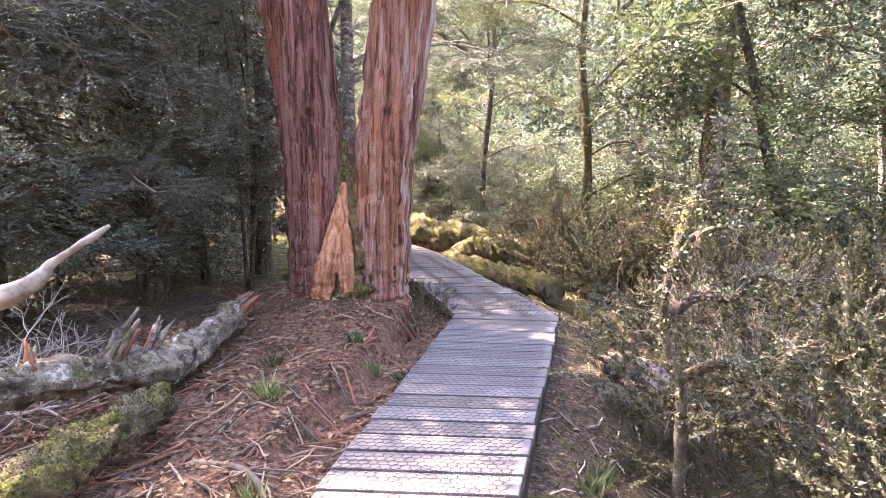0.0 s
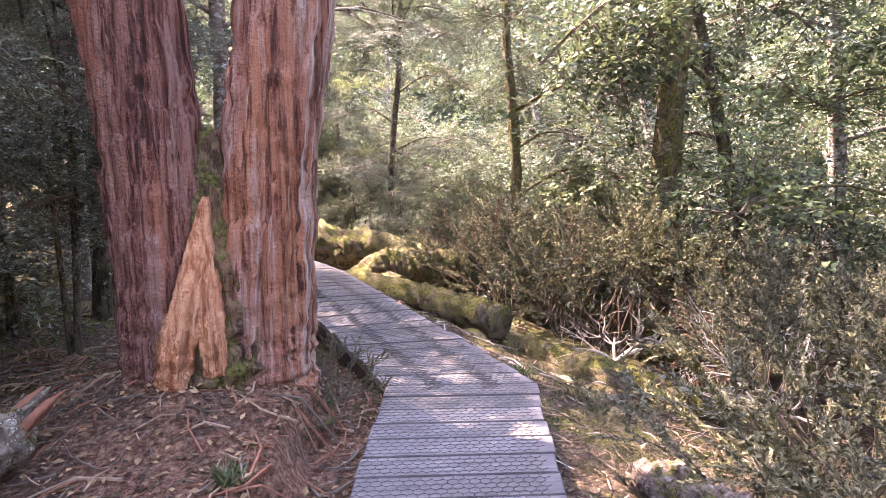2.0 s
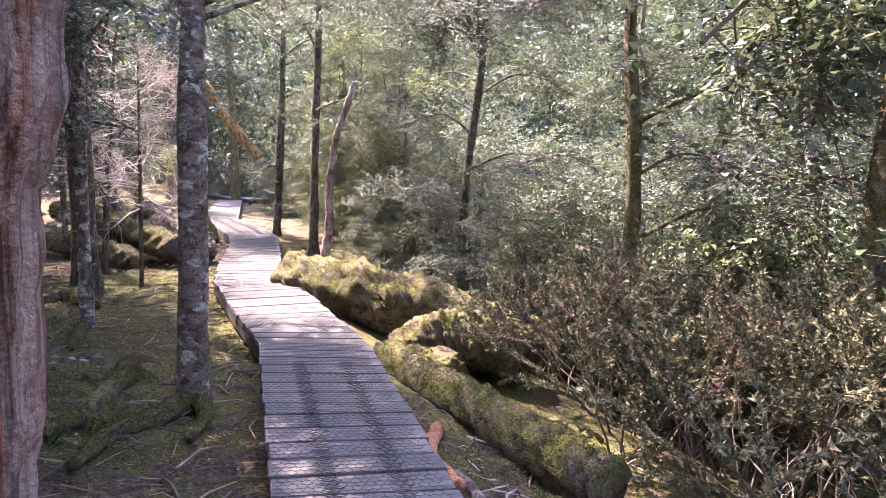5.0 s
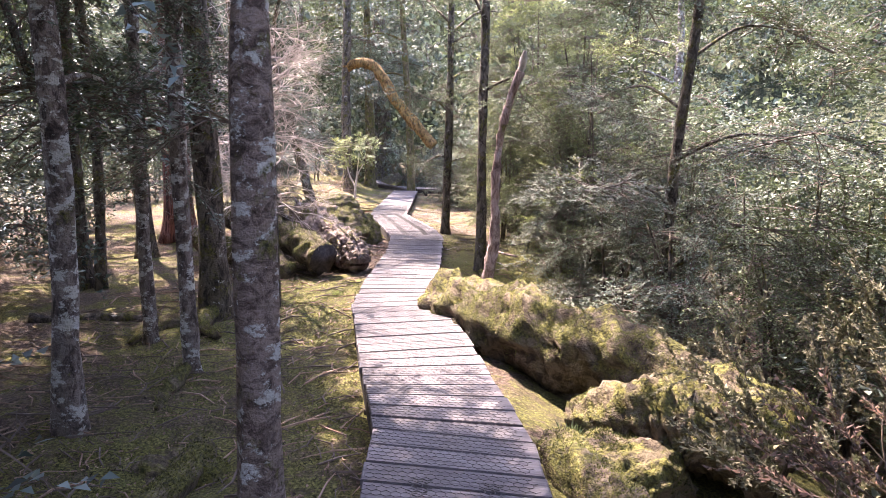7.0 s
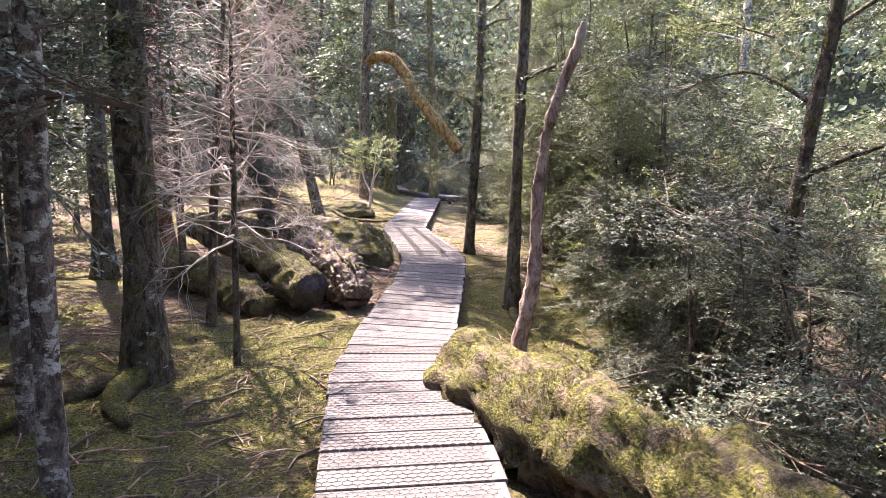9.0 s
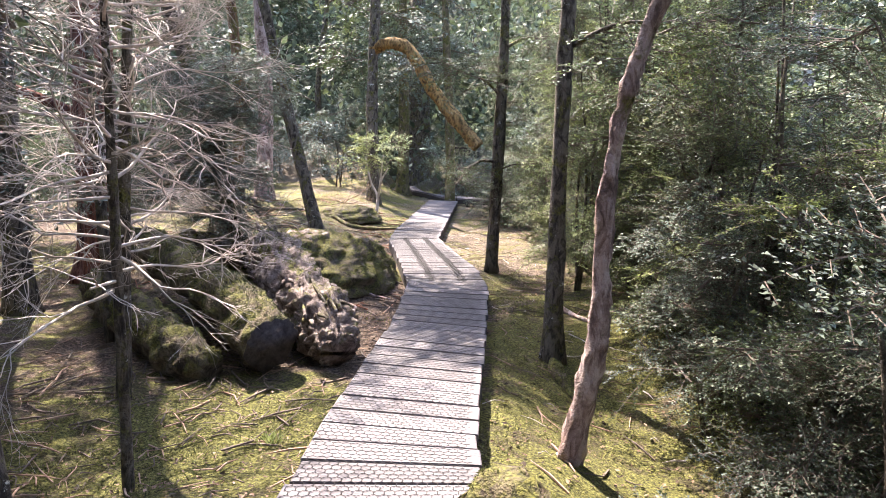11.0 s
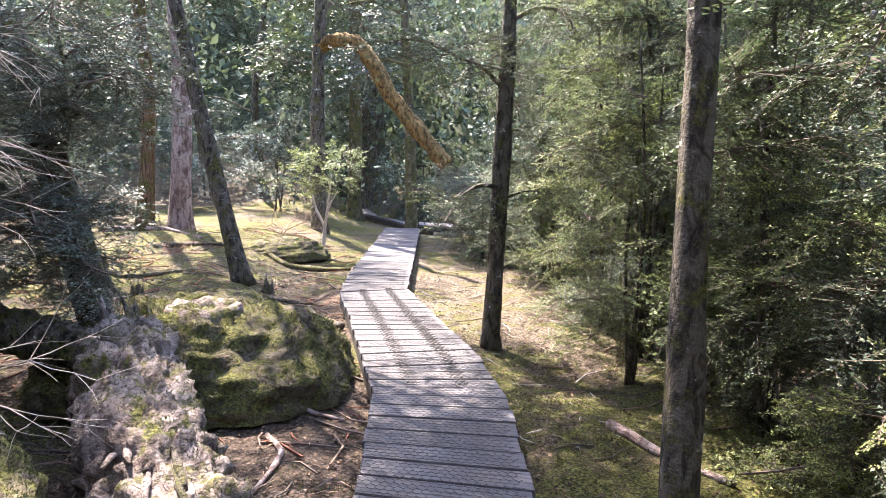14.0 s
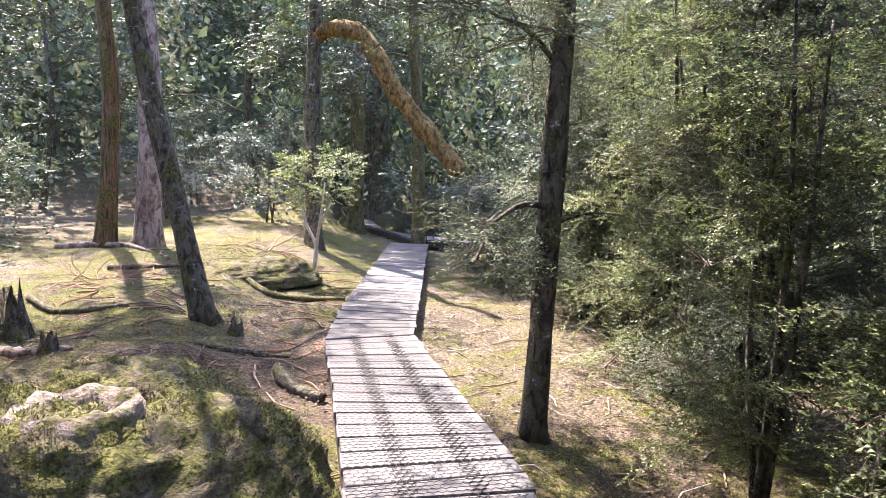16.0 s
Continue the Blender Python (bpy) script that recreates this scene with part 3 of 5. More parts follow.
def limbs_and_leaves(tree, foot, spec, kind, bark_mat):
    """spec: (start, end, radius, cluster size) relative to the foot; a limb with foliage at its end."""
    for a, b, r, size in spec:
        a, b = Vector(a), Vector(b)
        mid = a.lerp(b, 0.5) + Vector((0, 0, 0.12 * (b - a).length))
        size = next((v for v in (size, size * 0.65, size * 0.42) if clear_of_walk(tree.location + b, v)), 0)
        if not size:
            continue
        limb = part("limb", stem_mesh("limb", [a, mid, b], [r, r * 0.7, r * 0.3], bark_mat, 6, 8, 0.2), tree)
        foliage(limb, kind, b, size)


def forest_tree(x, y, height, r, kind, bark_mat, label, lean=(0, 0), low=0.45, n=6, spread=1.5, size=1.2, name="tree", group="forest trees", bow=0.15, sides=12):
    z = ground_z(x, y) - 0.08
    tree = thing(name, (x, y, z), label, "tree", group)
    top = Vector((lean[0], lean[1], height))
    sway = Vector((R.uniform(-bow, bow), R.uniform(-bow, bow), 0))
    pts = [Vector((0, 0, 0)), top * 0.3 + sway, top * 0.65 - sway * 0.6, top]
    part("trunk", stem_mesh("trunk", pts, [r, r * 0.85, r * 0.65, r * 0.3], bark_mat, sides, 24, 0.14, flare=0.45, seed=R.random() * 9, lump=0.018), tree)
    spec = []
    for i in range(n):
        t = low + (1 - low) * (i + R.random() * 0.6) / n
        a = R.uniform(0, 6.28)
        s = spread * (1.15 - 0.5 * t) * R.uniform(0.6, 1.2)
        p = Vector(bent(pts, 41)[int(t * 40)])
        spec.append((p, p + Vector((math.cos(a) * s, math.sin(a) * s, R.uniform(-0.1, 0.5))), r * 0.3, size * R.uniform(0.8, 1.25)))
    limbs_and_leaves(tree, (x, y, z), spec, kind, bark_mat)
    return tree


def branching(g, p, d, length, radius, depth, r, spread=0.6, slot=0, tips=None, sides=4):
    """Bare branches that fork."""
    pts, q = [p], p.copy()
    for i in range(3):
        d = (d + Vector((r.gauss(0, 0.16), r.gauss(0, 0.16), r.gauss(0, 0.12)))).normalized()
        q = q + d * length / 3
        pts.append(q.copy())
    g.tube(pts, [radius, radius * 0.85, radius * 0.7, radius * 0.55], sides, slot, cap=False)
    if tips is not None and depth <= 1:
        tips.extend((a.copy(), b - a) for a, b in zip(pts[:-1], pts[1:]))
    if depth == 0:
        return
    for _ in range(r.choice((2, 3, 3))):
        e = pts[r.choice((2, 3, 3))]
        nd = (d + Vector((r.gauss(0, spread), r.gauss(0, spread), r.gauss(0, spread * 0.7)))).normalized()
        branching(g, e, nd, length * r.uniform(0.6, 0.85), radius * 0.55, depth - 1, r, spread, slot, tips, 3)


def bare_branch(r, d, length, radius, depth, spread, mat, root=(0, 0, 0)):
    g = Geo()
    branching(g, Vector(root), d, length, radius, depth, r, spread)
    return g.mesh("branch", [mat])


def heath_mesh(seed, stems, height, mats, leaf_len=0.02, per=11, depth=3):
    """Upright heath shrub: thin forking stems set with small narrow leaves. Returns stems and foliage."""
    r = random.Random(seed)
    h, stalks = Geo(), []
    tips = []
    for _ in range(stems):
        g = Geo()
        a, o = r.uniform(0, 6.28), r.uniform(0, 0.35)
        d = Vector((math.cos(a) * 0.45, math.sin(a) * 0.45, 1)).normalized()
        branching(g, Vector((math.cos(a) * o, math.sin(a) * o, 0)), d, height * r.uniform(0.33, 0.5), 0.008, depth, r, 0.32, 0, tips)
        stalks.append(g.mesh("stem", [mats[1]]))
    P, D, N = [], [], []
    for p, v in tips:
        for _ in range(per):
            t = r.random()
            P.append(p + v * t)
            D.append(v.normalized() + Vector((r.gauss(0, 0.7), r.gauss(0, 0.7), r.gauss(0, 0.5))))
            N.append((r.gauss(0, 1), r.gauss(0, 1), 1))
    k = len(P)
    q = np.random.default_rng(seed)
    h.leaves([tuple(p) for p in P], [tuple(p) for p in D], N, leaf_len * q.uniform(0.7, 1.5, k), leaf_len * 0.26 * q.uniform(0.7, 1.4, k), 0, True)
    return stalks, h.mesh("foliage", [mats[0]], smooth=False)


HEATH = [heath_mesh(500 + i, 9, 1.0, [LEAF_HEATH, TWIG], 0.019, 30) for i in range(3)]
RUST = [heath_mesh(520 + i, 6, 1.0, [LEAF_RUST, TWIG], 0.018, 18) for i in range(2)]


def shrub(x, y, size, family_, label, squash=1.0, dz=0.0, name="shrub", group="heath shrubs"):
    s = thing(name, (x, y, ground_z(x, y) - 0.04 + dz), label, "shrub", group)
    st, fo = R.choice(family_)
    m = Matrix.LocRotScale((0, 0, 0), Euler((0, 0, R.uniform(0, 6.28))), (size, size, size * squash))
    for one in st:
        part("stem", one, s, "", m)
    part("foliage", fo, s, "", m)
    return s


def tufts(me, count, length, up=0.15, seed=1, name="moss", mat=None, patch=-0.1):
    """Short moss shoots on the upward faces of a mesh, in patches."""
    r = np.random.default_rng(seed)
    tris = [(p.center.copy(), p.normal.copy(), p.area, [me.vertices[i].co for i in p.vertices]) for p in me.polygons if p.normal.z > up and len(p.vertices) == 4]
    tris = [t for t in tris if noise.noise(t[0] * 2.3) > patch]
    if not tris:
        return None
    area = np.array([t[2] for t in tris])
    pick = r.choice(len(tris), count, p=area / area.sum())
    P, D, N = [], [], []
    for i in pick:
        c, n, _, q = tris[i]
        a, b = r.random(), r.random()
        P.append(tuple((q[0].lerp(q[1], a)).lerp(q[3].lerp(q[2], a), b) - n * 0.003))
        D.append((n.x + r.normal() * 0.7, n.y + r.normal() * 0.7, n.z + 0.3 + r.normal() * 0.3))
        N.append(tuple(r.normal(size=3)))
    g = Geo()
    g.leaves(P, D, N, length * r.uniform(0.5, 1.4, count), length * 0.22 * r.uniform(0.6, 1.4, count), 0, True)
    return g.mesh(name, [mat or MOSS_TUFT], smooth=False)


def fallen(name, points, radii, mat, label, sides=36, rings=60, rough=0.22, ends=None, category="log", group="", lump=0.04, moss=0, up=0.1, patch=0.0, ridges=0.10):
    """A log lying on the ground, points in the world."""
    foot = Vector(points[0])
    log = thing(name, foot, label, category, group)
    me = stem_mesh(name, [Vector(p) - foot for p in points], radii, mat, sides, rings, rough, seed=R.random() * 9, ends=ends, lump=lump, ridges=ridges)
    part("trunk", me, log)
    if moss:
        tagged(part("moss", tufts(me, moss, 0.015, up, len(bpy.data.objects), patch=patch), log), "yellow-green moss", kind="stuff")
    return log


def thicket(x, y, height, kind, n, size, label, spread=0.8, name="bush", group="thickets", dz=0.0, low=0.12, bark_mat=None):
    """A leafy bush: thin stems with foliage from near the ground up."""
    z = ground_z(x, y) - 0.05 + dz
    b = thing(name, (x, y, z), label, "bush", group)
    stalks = []
    for i in range(min(n, 3)):
        a = R.uniform(0, 6.28)
        e = Vector((math.cos(a) * spread * 0.4, math.sin(a) * spread * 0.4, height * R.uniform(0.8, 1.0)))
        stalks.append(part("stem", stem_mesh("stem", [(e.x * 0.2, e.y * 0.2, 0), (e.x * 0.3 + R.uniform(-0.12, 0.12), e.y * 0.3 + R.uniform(-0.12, 0.12), e.z * 0.5), e], [0.026, 0.018, 0.006], bark_mat or BARK_DARK, 6, 9, 0.2), b))
    for i in range(n):
        a = R.uniform(0, 6.28)
        t = low + (1 - low) * (i + 0.5) / n
        s = spread * R.uniform(0.2, 1.0)
        foliage(stalks[i % len(stalks)], kind, Vector((math.cos(a) * s, math.sin(a) * s, height * t)), size * R.uniform(0.8, 1.2), 0.85)
    return b


def mound(name, x, y, z, size, mat, label, category, lump=0.12, rings=44, sides=72, moss=0, seed=1.0, power=0.6):
    """A rounded lump that rests on the ground."""
    ob = thing(name, (x, y, z), label, category)
    vs, fs = [], []
    for i in range(rings):
        t = i / (rings - 1)
        for j in range(sides):
            a = 2 * math.pi * j / sides
            ph = t * math.pi / 2
            q = Vector((math.cos(a) * math.cos(ph) ** power * size[0], math.sin(a) * math.cos(ph) ** power * size[1], math.sin(ph) * size[2]))
            n = Vector((q.x, q.y, q.z * 1.5)).normalized()
            w = q + n * lump * (noise.noise(q * 1.8 + Vector((seed, 0, 0))) + 0.4 * noise.noise(q * 5.0 + Vector((0, seed, 0))) + 0.3 * noise.noise(q * 13.0) + 0.22 * noise.noise(q * 31.0))
            vs.append((w.x, w.y, w.z - 0.08))
    fs = [(i * sides + j, i * sides + (j + 1) % sides, (i + 1) * sides + (j + 1) % sides, (i + 1) * sides + j) for i in range(rings - 1) for j in range(sides)]
    g = Geo()
    g.add(vs, fs)
    me = g.mesh(name, [mat])
    part("body", me, ob)
    if moss:
        tagged(part("moss", tufts(me, moss, 0.018, 0.1, int(seed * 10), patch=-0.05), ob), "yellow-green moss", kind="stuff")
    return ob

# ---- the double-stemmed old tree beside the walk ----
def twin_tree():
    x, y = -0.72, 6.0
    z = ground_z(x, y) - 0.1
    tree = thing("twin_trunk_tree", (x, y, z), "old tree with two fibrous red-brown trunks grown together", "tree")
    z0 = -z
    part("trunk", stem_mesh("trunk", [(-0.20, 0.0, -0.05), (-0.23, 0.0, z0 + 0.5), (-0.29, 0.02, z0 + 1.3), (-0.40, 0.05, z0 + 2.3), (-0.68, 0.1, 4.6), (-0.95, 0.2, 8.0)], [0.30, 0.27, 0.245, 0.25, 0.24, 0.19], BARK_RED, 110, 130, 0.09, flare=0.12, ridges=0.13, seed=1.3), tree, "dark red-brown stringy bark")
    part("trunk", stem_mesh("trunk", [(0.17, 0.02, -0.05), (0.21, 0.0, z0 + 0.5), (0.28, 0.02, z0 + 1.3), (0.42, 0.05, z0 + 2.3), (0.75, 0.1, 4.6), (1.0, 0.2, 8.0)], [0.31, 0.265, 0.245, 0.245, 0.24, 0.19], BARK_RIGHT, 110, 130, 0.09, flare=0.1, ridges=0.13, seed=4.1), tree, "red-brown bark with pale weathered streaks and sunlight painted on its right side")
    part("root_flare", stem_mesh("root_flare", [(-0.02, -0.06, -0.15), (-0.02, -0.09, z0 + 0.3), (0.0, -0.02, z0 + 0.85), (-0.02, 0.03, z0 + 1.5)], [0.38, 0.285, 0.21, 0.05], BARK_BASE, 90, 70, 0.2, flare=0.3, ridges=0.22, seed=2.2), tree, "mossy wood joining the trunks")
    for pts, rad in (([(-0.18, -0.31, z0 + 0.24), (-0.13, -0.31, z0 + 0.5), (-0.07, -0.25, z0 + 0.8), (-0.02, -0.17, z0 + 1.16)], [0.09, 0.095, 0.07, 0.012]), ([(0.02, -0.35, z0 + 0.30), (0.0, -0.335, z0 + 0.5), (-0.02, -0.27, z0 + 0.75), (-0.02, -0.18, z0 + 1.08)], [0.05, 0.06, 0.055, 0.012])):
        part("bare_wood", stem_mesh("bare_wood", pts, rad, BARK_SCAR, 64, 60, 0.12, ridges=0.5, seed=6.2, lump=0.012), tree, "bare orange wood where bark is torn")
    rs = random.Random(77)
    for k in range(26):
        a, zz = rs.uniform(3.4, 6.0), rs.uniform(0.55, 2.6)
        sx = -0.23 - 0.11 * (zz - 0.5) if k % 2 else 0.21 + 0.13 * (zz - 0.5)
        d = Vector((math.cos(a), math.sin(a), 0))
        o = Vector((sx, 0.01, z0 + zz)) + d * 0.262
        n_ = rs.uniform(0.15, 0.5)
        part("bark_strip", stem_mesh("bark_strip", [o, o + Vector((0.01, 0, n_ * 0.5)) + d * rs.uniform(0, 0.008), o + Vector((0.12 * n_ if k % 2 == 0 else -0.1 * n_, 0, n_))], [0.006, rs.uniform(0.01, 0.02), 0.004], BARK_RED if k % 2 else BARK_RIGHT, 6, 9, 0.3), tree)
    for p, s in (((-1.1, 1.2, 7.3), 1.2), ((0.9, 1.2, 6.5), 1.6), ((0.2, 2.2, 7.2), 1.7)):
        foliage(tree, "conifer_far", p, s, 0.6)
    return tree


twin_tree()


# ---- trees whose trunks stand by the walk ----
def roadside():
    ft = forest_tree
    ft(-1.2, 9.70, 7.0, 0.105, "conifer", BARK_BANDED, "slender dark trunk blotched with pale lichen", low=0.42, n=5, spread=1.5, size=1.0, lean=(-0.1, 0.35), bow=0.01)
    c = bpy.data.objects["tree"]
    limbs_and_leaves(c, None, [((0.0, 0.1, 2.8), (0.4, 1.9, 3.35), 0.022, 0.6), ((0.0, 0.1, 2.9), (1.0, 2.6, 3.5), 0.022, 0.6), ((0.0, 0.1, 3.0), (1.7, 2.2, 3.4), 0.025, 0.6), ((0.0, 0.1, 2.8), (2.4, 1.6, 3.25), 0.02, 0.6), ((0.0, 0.1, 2.7), (-0.6, 1.9, 3.35), 0.02, 0.6), ((0.0, 0.1, 2.7), (2.6, 2.6, 3.4), 0.02, 0.6), ((0.0, 0.1, 2.6), (-0.5, 0.6, 3.1), 0.02, 0.5)], "conifer", BARK_LICHEN)
    ft(-2.92, 11.7, 7.0, 0.068, "beech", BARK_LICHEN, "thin dark trunk flecked with lichen", low=0.4, n=5, spread=1.6, size=1.1, lean=(-0.1, 0.2), bow=0.06)
    ft(-2.95, 10.45, 7.0, 0.085, "conifer", BARK_LICHEN, "thin trunk covered with grey lichen", low=0.35, n=5, spread=1.5, size=1.1, bow=0.08)
    ft(-3.75, 12.3, 6.5, 0.06, "conifer", BARK_LICHEN, "thin trunk with flaking lichen patches", low=0.35, n=5, spread=1.4, size=1.0, lean=(0.2, -0.2))
    ft(-3.72, 13.35, 8.0, 0.15, "beech", BARK_DARK, "stout dark trunk with moss at its foot", low=0.45, n=5, spread=1.7, size=1.2, lean=(-0.3, 0.2), bow=0.06)
    ft(-5.9, 14.2, 6.5, 0.07, "conifer_far", BARK_DARK, "thin dark young tree in shade", low=0.3, n=6)
    ft(-4.6, 10.5, 7.5, 0.12, "conifer", BARK_DARK, "dark trunk deep in shade", low=0.2, n=7, spread=1.7)
    ft(-5.4, 11.9, 7.5, 0.12, "beech_far", BARK_DARK, "dark trunk deep in shade", low=0.3, n=7, spread=1.9)
    ft(-7.4, 18.0, 9.0, 0.26, "conifer_far", BARK_RED, "broad dark red-brown trunk in shade", low=0.25, n=9, spread=2.0, size=1.4, bow=0.05)
    ft(-5.38, 18.3, 5.5, 0.145, "conifer", BARK_DARK, "leaning dark trunk with low dark foliage", low=0.6, n=2, spread=1.2, size=0.9, lean=(-2.0, 0.3))
    low_ = [o for o in bpy.data.objects if o.name.startswith("tree") and o.parent is None and abs(o.location.x + 5.38) < 0.005][0]
    limbs_and_leaves(low_, None, [((-0.4, 0.03, 1.0 + 0.05 * i), (R.uniform(-1.6, 0.3), R.uniform(-0.8, 0.3), 0.9 + 0.06 * i), 0.014, R.uniform(0.45, 0.65)) for i in range(30)], "conifer", BARK_DARK)
    ft(-6.72, 22.4, 8.0, 0.12, "conifer", BARK_DARK, "dark leaning trunk with a flared foot", low=0.62, n=4, spread=1.2, size=1.1, lean=(-2.2, 0.3), bow=0.05)
    ft(-3.02, 20.5, 8.5, 0.085, "beech", BARK_DARK, "straight dark trunk with pale lichen flecks", low=0.24, n=9, spread=0.7, size=0.7, lean=(0.2, 0.1), bow=0.04)
    ft(-1.61, 17.06, 7.5, 0.082, "beech", BARK_DARK, "dark trunk with mossy bark", low=0.36, n=8, spread=0.8, size=0.95, lean=(0.0, 0.3), bow=0.05)
    ft(-6.74, 30.52, 9.0, 0.15, "conifer_far", BARK_MOSSY, "dark trunk growing at the end of the boards", low=0.5, n=6, spread=2.0, size=1.5, lean=(-0.5, 0.4), bow=0.05)
    ft(-9.3, 33.2, 9.0, 0.22, "conifer_far", BARK_MOSSY, "brown trunk beside the far boards", low=0.45, n=7, spread=2.0, size=1.5, bow=0.05)
    ft(-10.1, 36.9, 9.0, 0.5, "conifer_far", BARK_DARK, "very broad dark trunk in deep shade", low=0.4, n=8, spread=2.4, size=1.7, bow=0.05, sides=20)
    ft(-10.6, 25.5, 9.0, 0.15, "grey_far", BARK_BASE, "reddish trunk in a sunny clearing", low=0.7, n=3, spread=2.2, size=1.5)
    ft(-10.0, 25.75, 9.0, 0.20, "grey_far", BARK_PINK, "pale reddish trunk with loose bark", low=0.7, n=3, spread=2.2, size=1.5)
    ft(2.35, 12.35, 7.0, 0.10, "grey", BARK_MOSSY, "crooked mossy trunk with spreading limbs", low=0.3, n=9, spread=1.9, size=1.1, lean=(0.3, 0.2))
    ft(3.8, 10.1, 8.0, 0.21, "grey_far", BARK_MOSSY, "thick trunk shaggy with moss", low=0.5, n=7, spread=2.0, size=1.3, lean=(0.35, 0.2), bow=0.03)
    ft(5.7, 10.6, 7.0, 0.11, "grey_far", BARK_DARK, "bent dark trunk with a mossy knot", low=0.45, n=6, spread=1.8, size=1.2, lean=(-1.8, 0.3), bow=0.05)
    ft(0.9, 14.6, 6.5, 0.07, "grey", BARK_DARK, "crooked dark trunk among pale foliage", low=0.15, n=11, spread=1.5, size=0.95, lean=(0.2, 0.1))
    for x, y, h in ((-1.95, 7.4, 3.6), (-3.9, 5.0, 3.2), (-2.7, 8.2, 3.8)):
        thicket(x, y, h, "conifer", 8, 0.72, "dense dark blue-green small-leaved young tree", spread=0.7, name="young_tree", group="dark young trees", low=0.3)
    e = [o for o in bpy.data.objects if o.name.startswith("tree") and o.parent is None and abs(o.location.x + 3.02) < 0.01][0]
    # high limbs out of view, added to dapple the ground with shade
    limbs_and_leaves(e, None, [((0.08, 0.05, 4.2), (-2.3, 2.0, 5.4), 0.03, 1.1), ((0.1, 0.05, 4.6), (-1.2, -0.6, 5.2), 0.03, 1.0), ((0.1, 0.05, 4.0), (0.9, 1.4, 4.6), 0.03, 1.0), ((0.1, 0.05, 5.0), (-0.9, 2.8, 5.6), 0.03, 1.1)], "beech_far", BARK_DARK)
    limbs_and_leaves(e, None, [((0.03, 0.0, 1.2 + 0.28 * i), (R.uniform(-0.15, 0.75), R.uniform(-0.35, 0.5), 1.25 + 0.3 * i), 0.012, R.uniform(0.3, 0.42)) for i in range(7)], "beech", BARK_DARK)
    # trees added as shadow casters, their crowns out of view
    for x, y, h in ((-6.9, 16.4, 8.5), (-10.0, 18.4, 8.5), (-6.2, 14.2, 8.0)):
        ft(x, y, h, 0.13, "conifer_far", BARK_DARK, "tall dark trunk with a high crown, added to cast shade", low=0.55, n=3, spread=1.9, size=1.3, bow=0.1)
    # dense dark tree in front of which the walk begins
    big = ft(-2.9, 7.2, 7.0, 0.14, "conifer_far", BARK_DARK, "dense dark blue-green small-leaved tree", low=0.5, n=2, spread=1.2, size=0.9)
    spec = []
    for i in range(84):
        end = Vector((R.uniform(-2.0, 1.1), R.uniform(-2.0, 0.2), R.uniform(0.8, 4.2)))
        if end.x > 0.5 and end.z < 1.2:
            continue
        spec.append(((0, 0, max(0.3, end.z - 0.4)), end, 0.02, R.uniform(0.5, 0.72)))
    limbs_and_leaves(big, None, spec, "conifer", BARK_DARK)
    ft(-3.9, 6.2, 7.0, 0.12, "conifer", BARK_DARK, "dense dark blue-green small-leaved tree", low=0.15, n=10, spread=1.6, size=1.0)
    ft(-2.2, 8.8, 6.5, 0.10, "conifer_far", BARK_DARK, "dark small-leaved tree behind the old tree", low=0.35, n=7, spread=1.2, size=0.9)


roadside()


def shade_canopy():
    """High crowns out of view, added to trees on the shaded side to keep the sun off most of the boards."""
    tops = [(-2.9, 7.2, 4), (-3.9, 6.2, 2), (-2.2, 8.8, 4), (-4.6, 10.5, 3), (-5.4, 11.9, 3)]
    for x, y, n in tops:
        tree = [o for o in bpy.data.objects if o.name.startswith("tree") and o.parent is None and abs(o.location.x - x) + abs(o.location.y - y) < 0.02][0]
        high = max(tree.children[0].data.vertices, key=lambda v: v.co.z).co
        spec = []
        for i in range(n):
            a = 6.28 * i / n + R.uniform(-0.4, 0.4)
            d = R.uniform(0.5, 2.0)
            spec.append((high * R.uniform(0.75, 0.95), (high.x * 0.9 + math.cos(a) * d, high.y * 0.9 + math.sin(a) * d, R.uniform(5.0, 8.2)), 0.04, R.uniform(1.1, 1.5)))
        limbs_and_leaves(tree, None, spec, "conifer_far", BARK_DARK)


shade_canopy()


def long_limbs(x, y, spec, kind):
    tree = [o for o in bpy.data.objects if o.name.startswith("tree") and o.parent is None and abs(o.location.x - x) + abs(o.location.y - y) < 0.02][0]
    limbs_and_leaves(tree, None, spec, kind, BARK_DARK)


# unseen limbs added high up to shade the boards around y 17 to 19
long_limbs(-6.72, 22.4, [((-1.2, 0.1, 5.2), (1.5, -2.3, 6.2), 0.05, 1.4), ((-1.3, 0.1, 5.6), (1.2, -1.3, 6.6), 0.05, 1.3), ((-1.0, 0.1, 4.6), (1.7, -3.1, 6.0), 0.045, 1.3), ((-1.2, 0.1, 5.0), (1.2, -3.0, 6.9), 0.045, 1.4), ((-1.2, 0.1, 5.4), (1.4, -1.7, 7.3), 0.045, 1.4), ((-1.2, 0.1, 5.2), (0.5, -1.5, 6.4), 0.045, 1.2), ((-1.3, 0.1, 5.6), (0.3, -0.9, 7.0), 0.045, 1.2)], "conifer_far")
long_limbs(0.9, 14.6, [((0.1, 0.05, 4.2), (-2.2 + 0.55 * i, -0.6 + 0.9 * (i % 2), 5.0 + 0.12 * (i % 3)), 0.03, 0.8) for i in range(6)], "conifer")


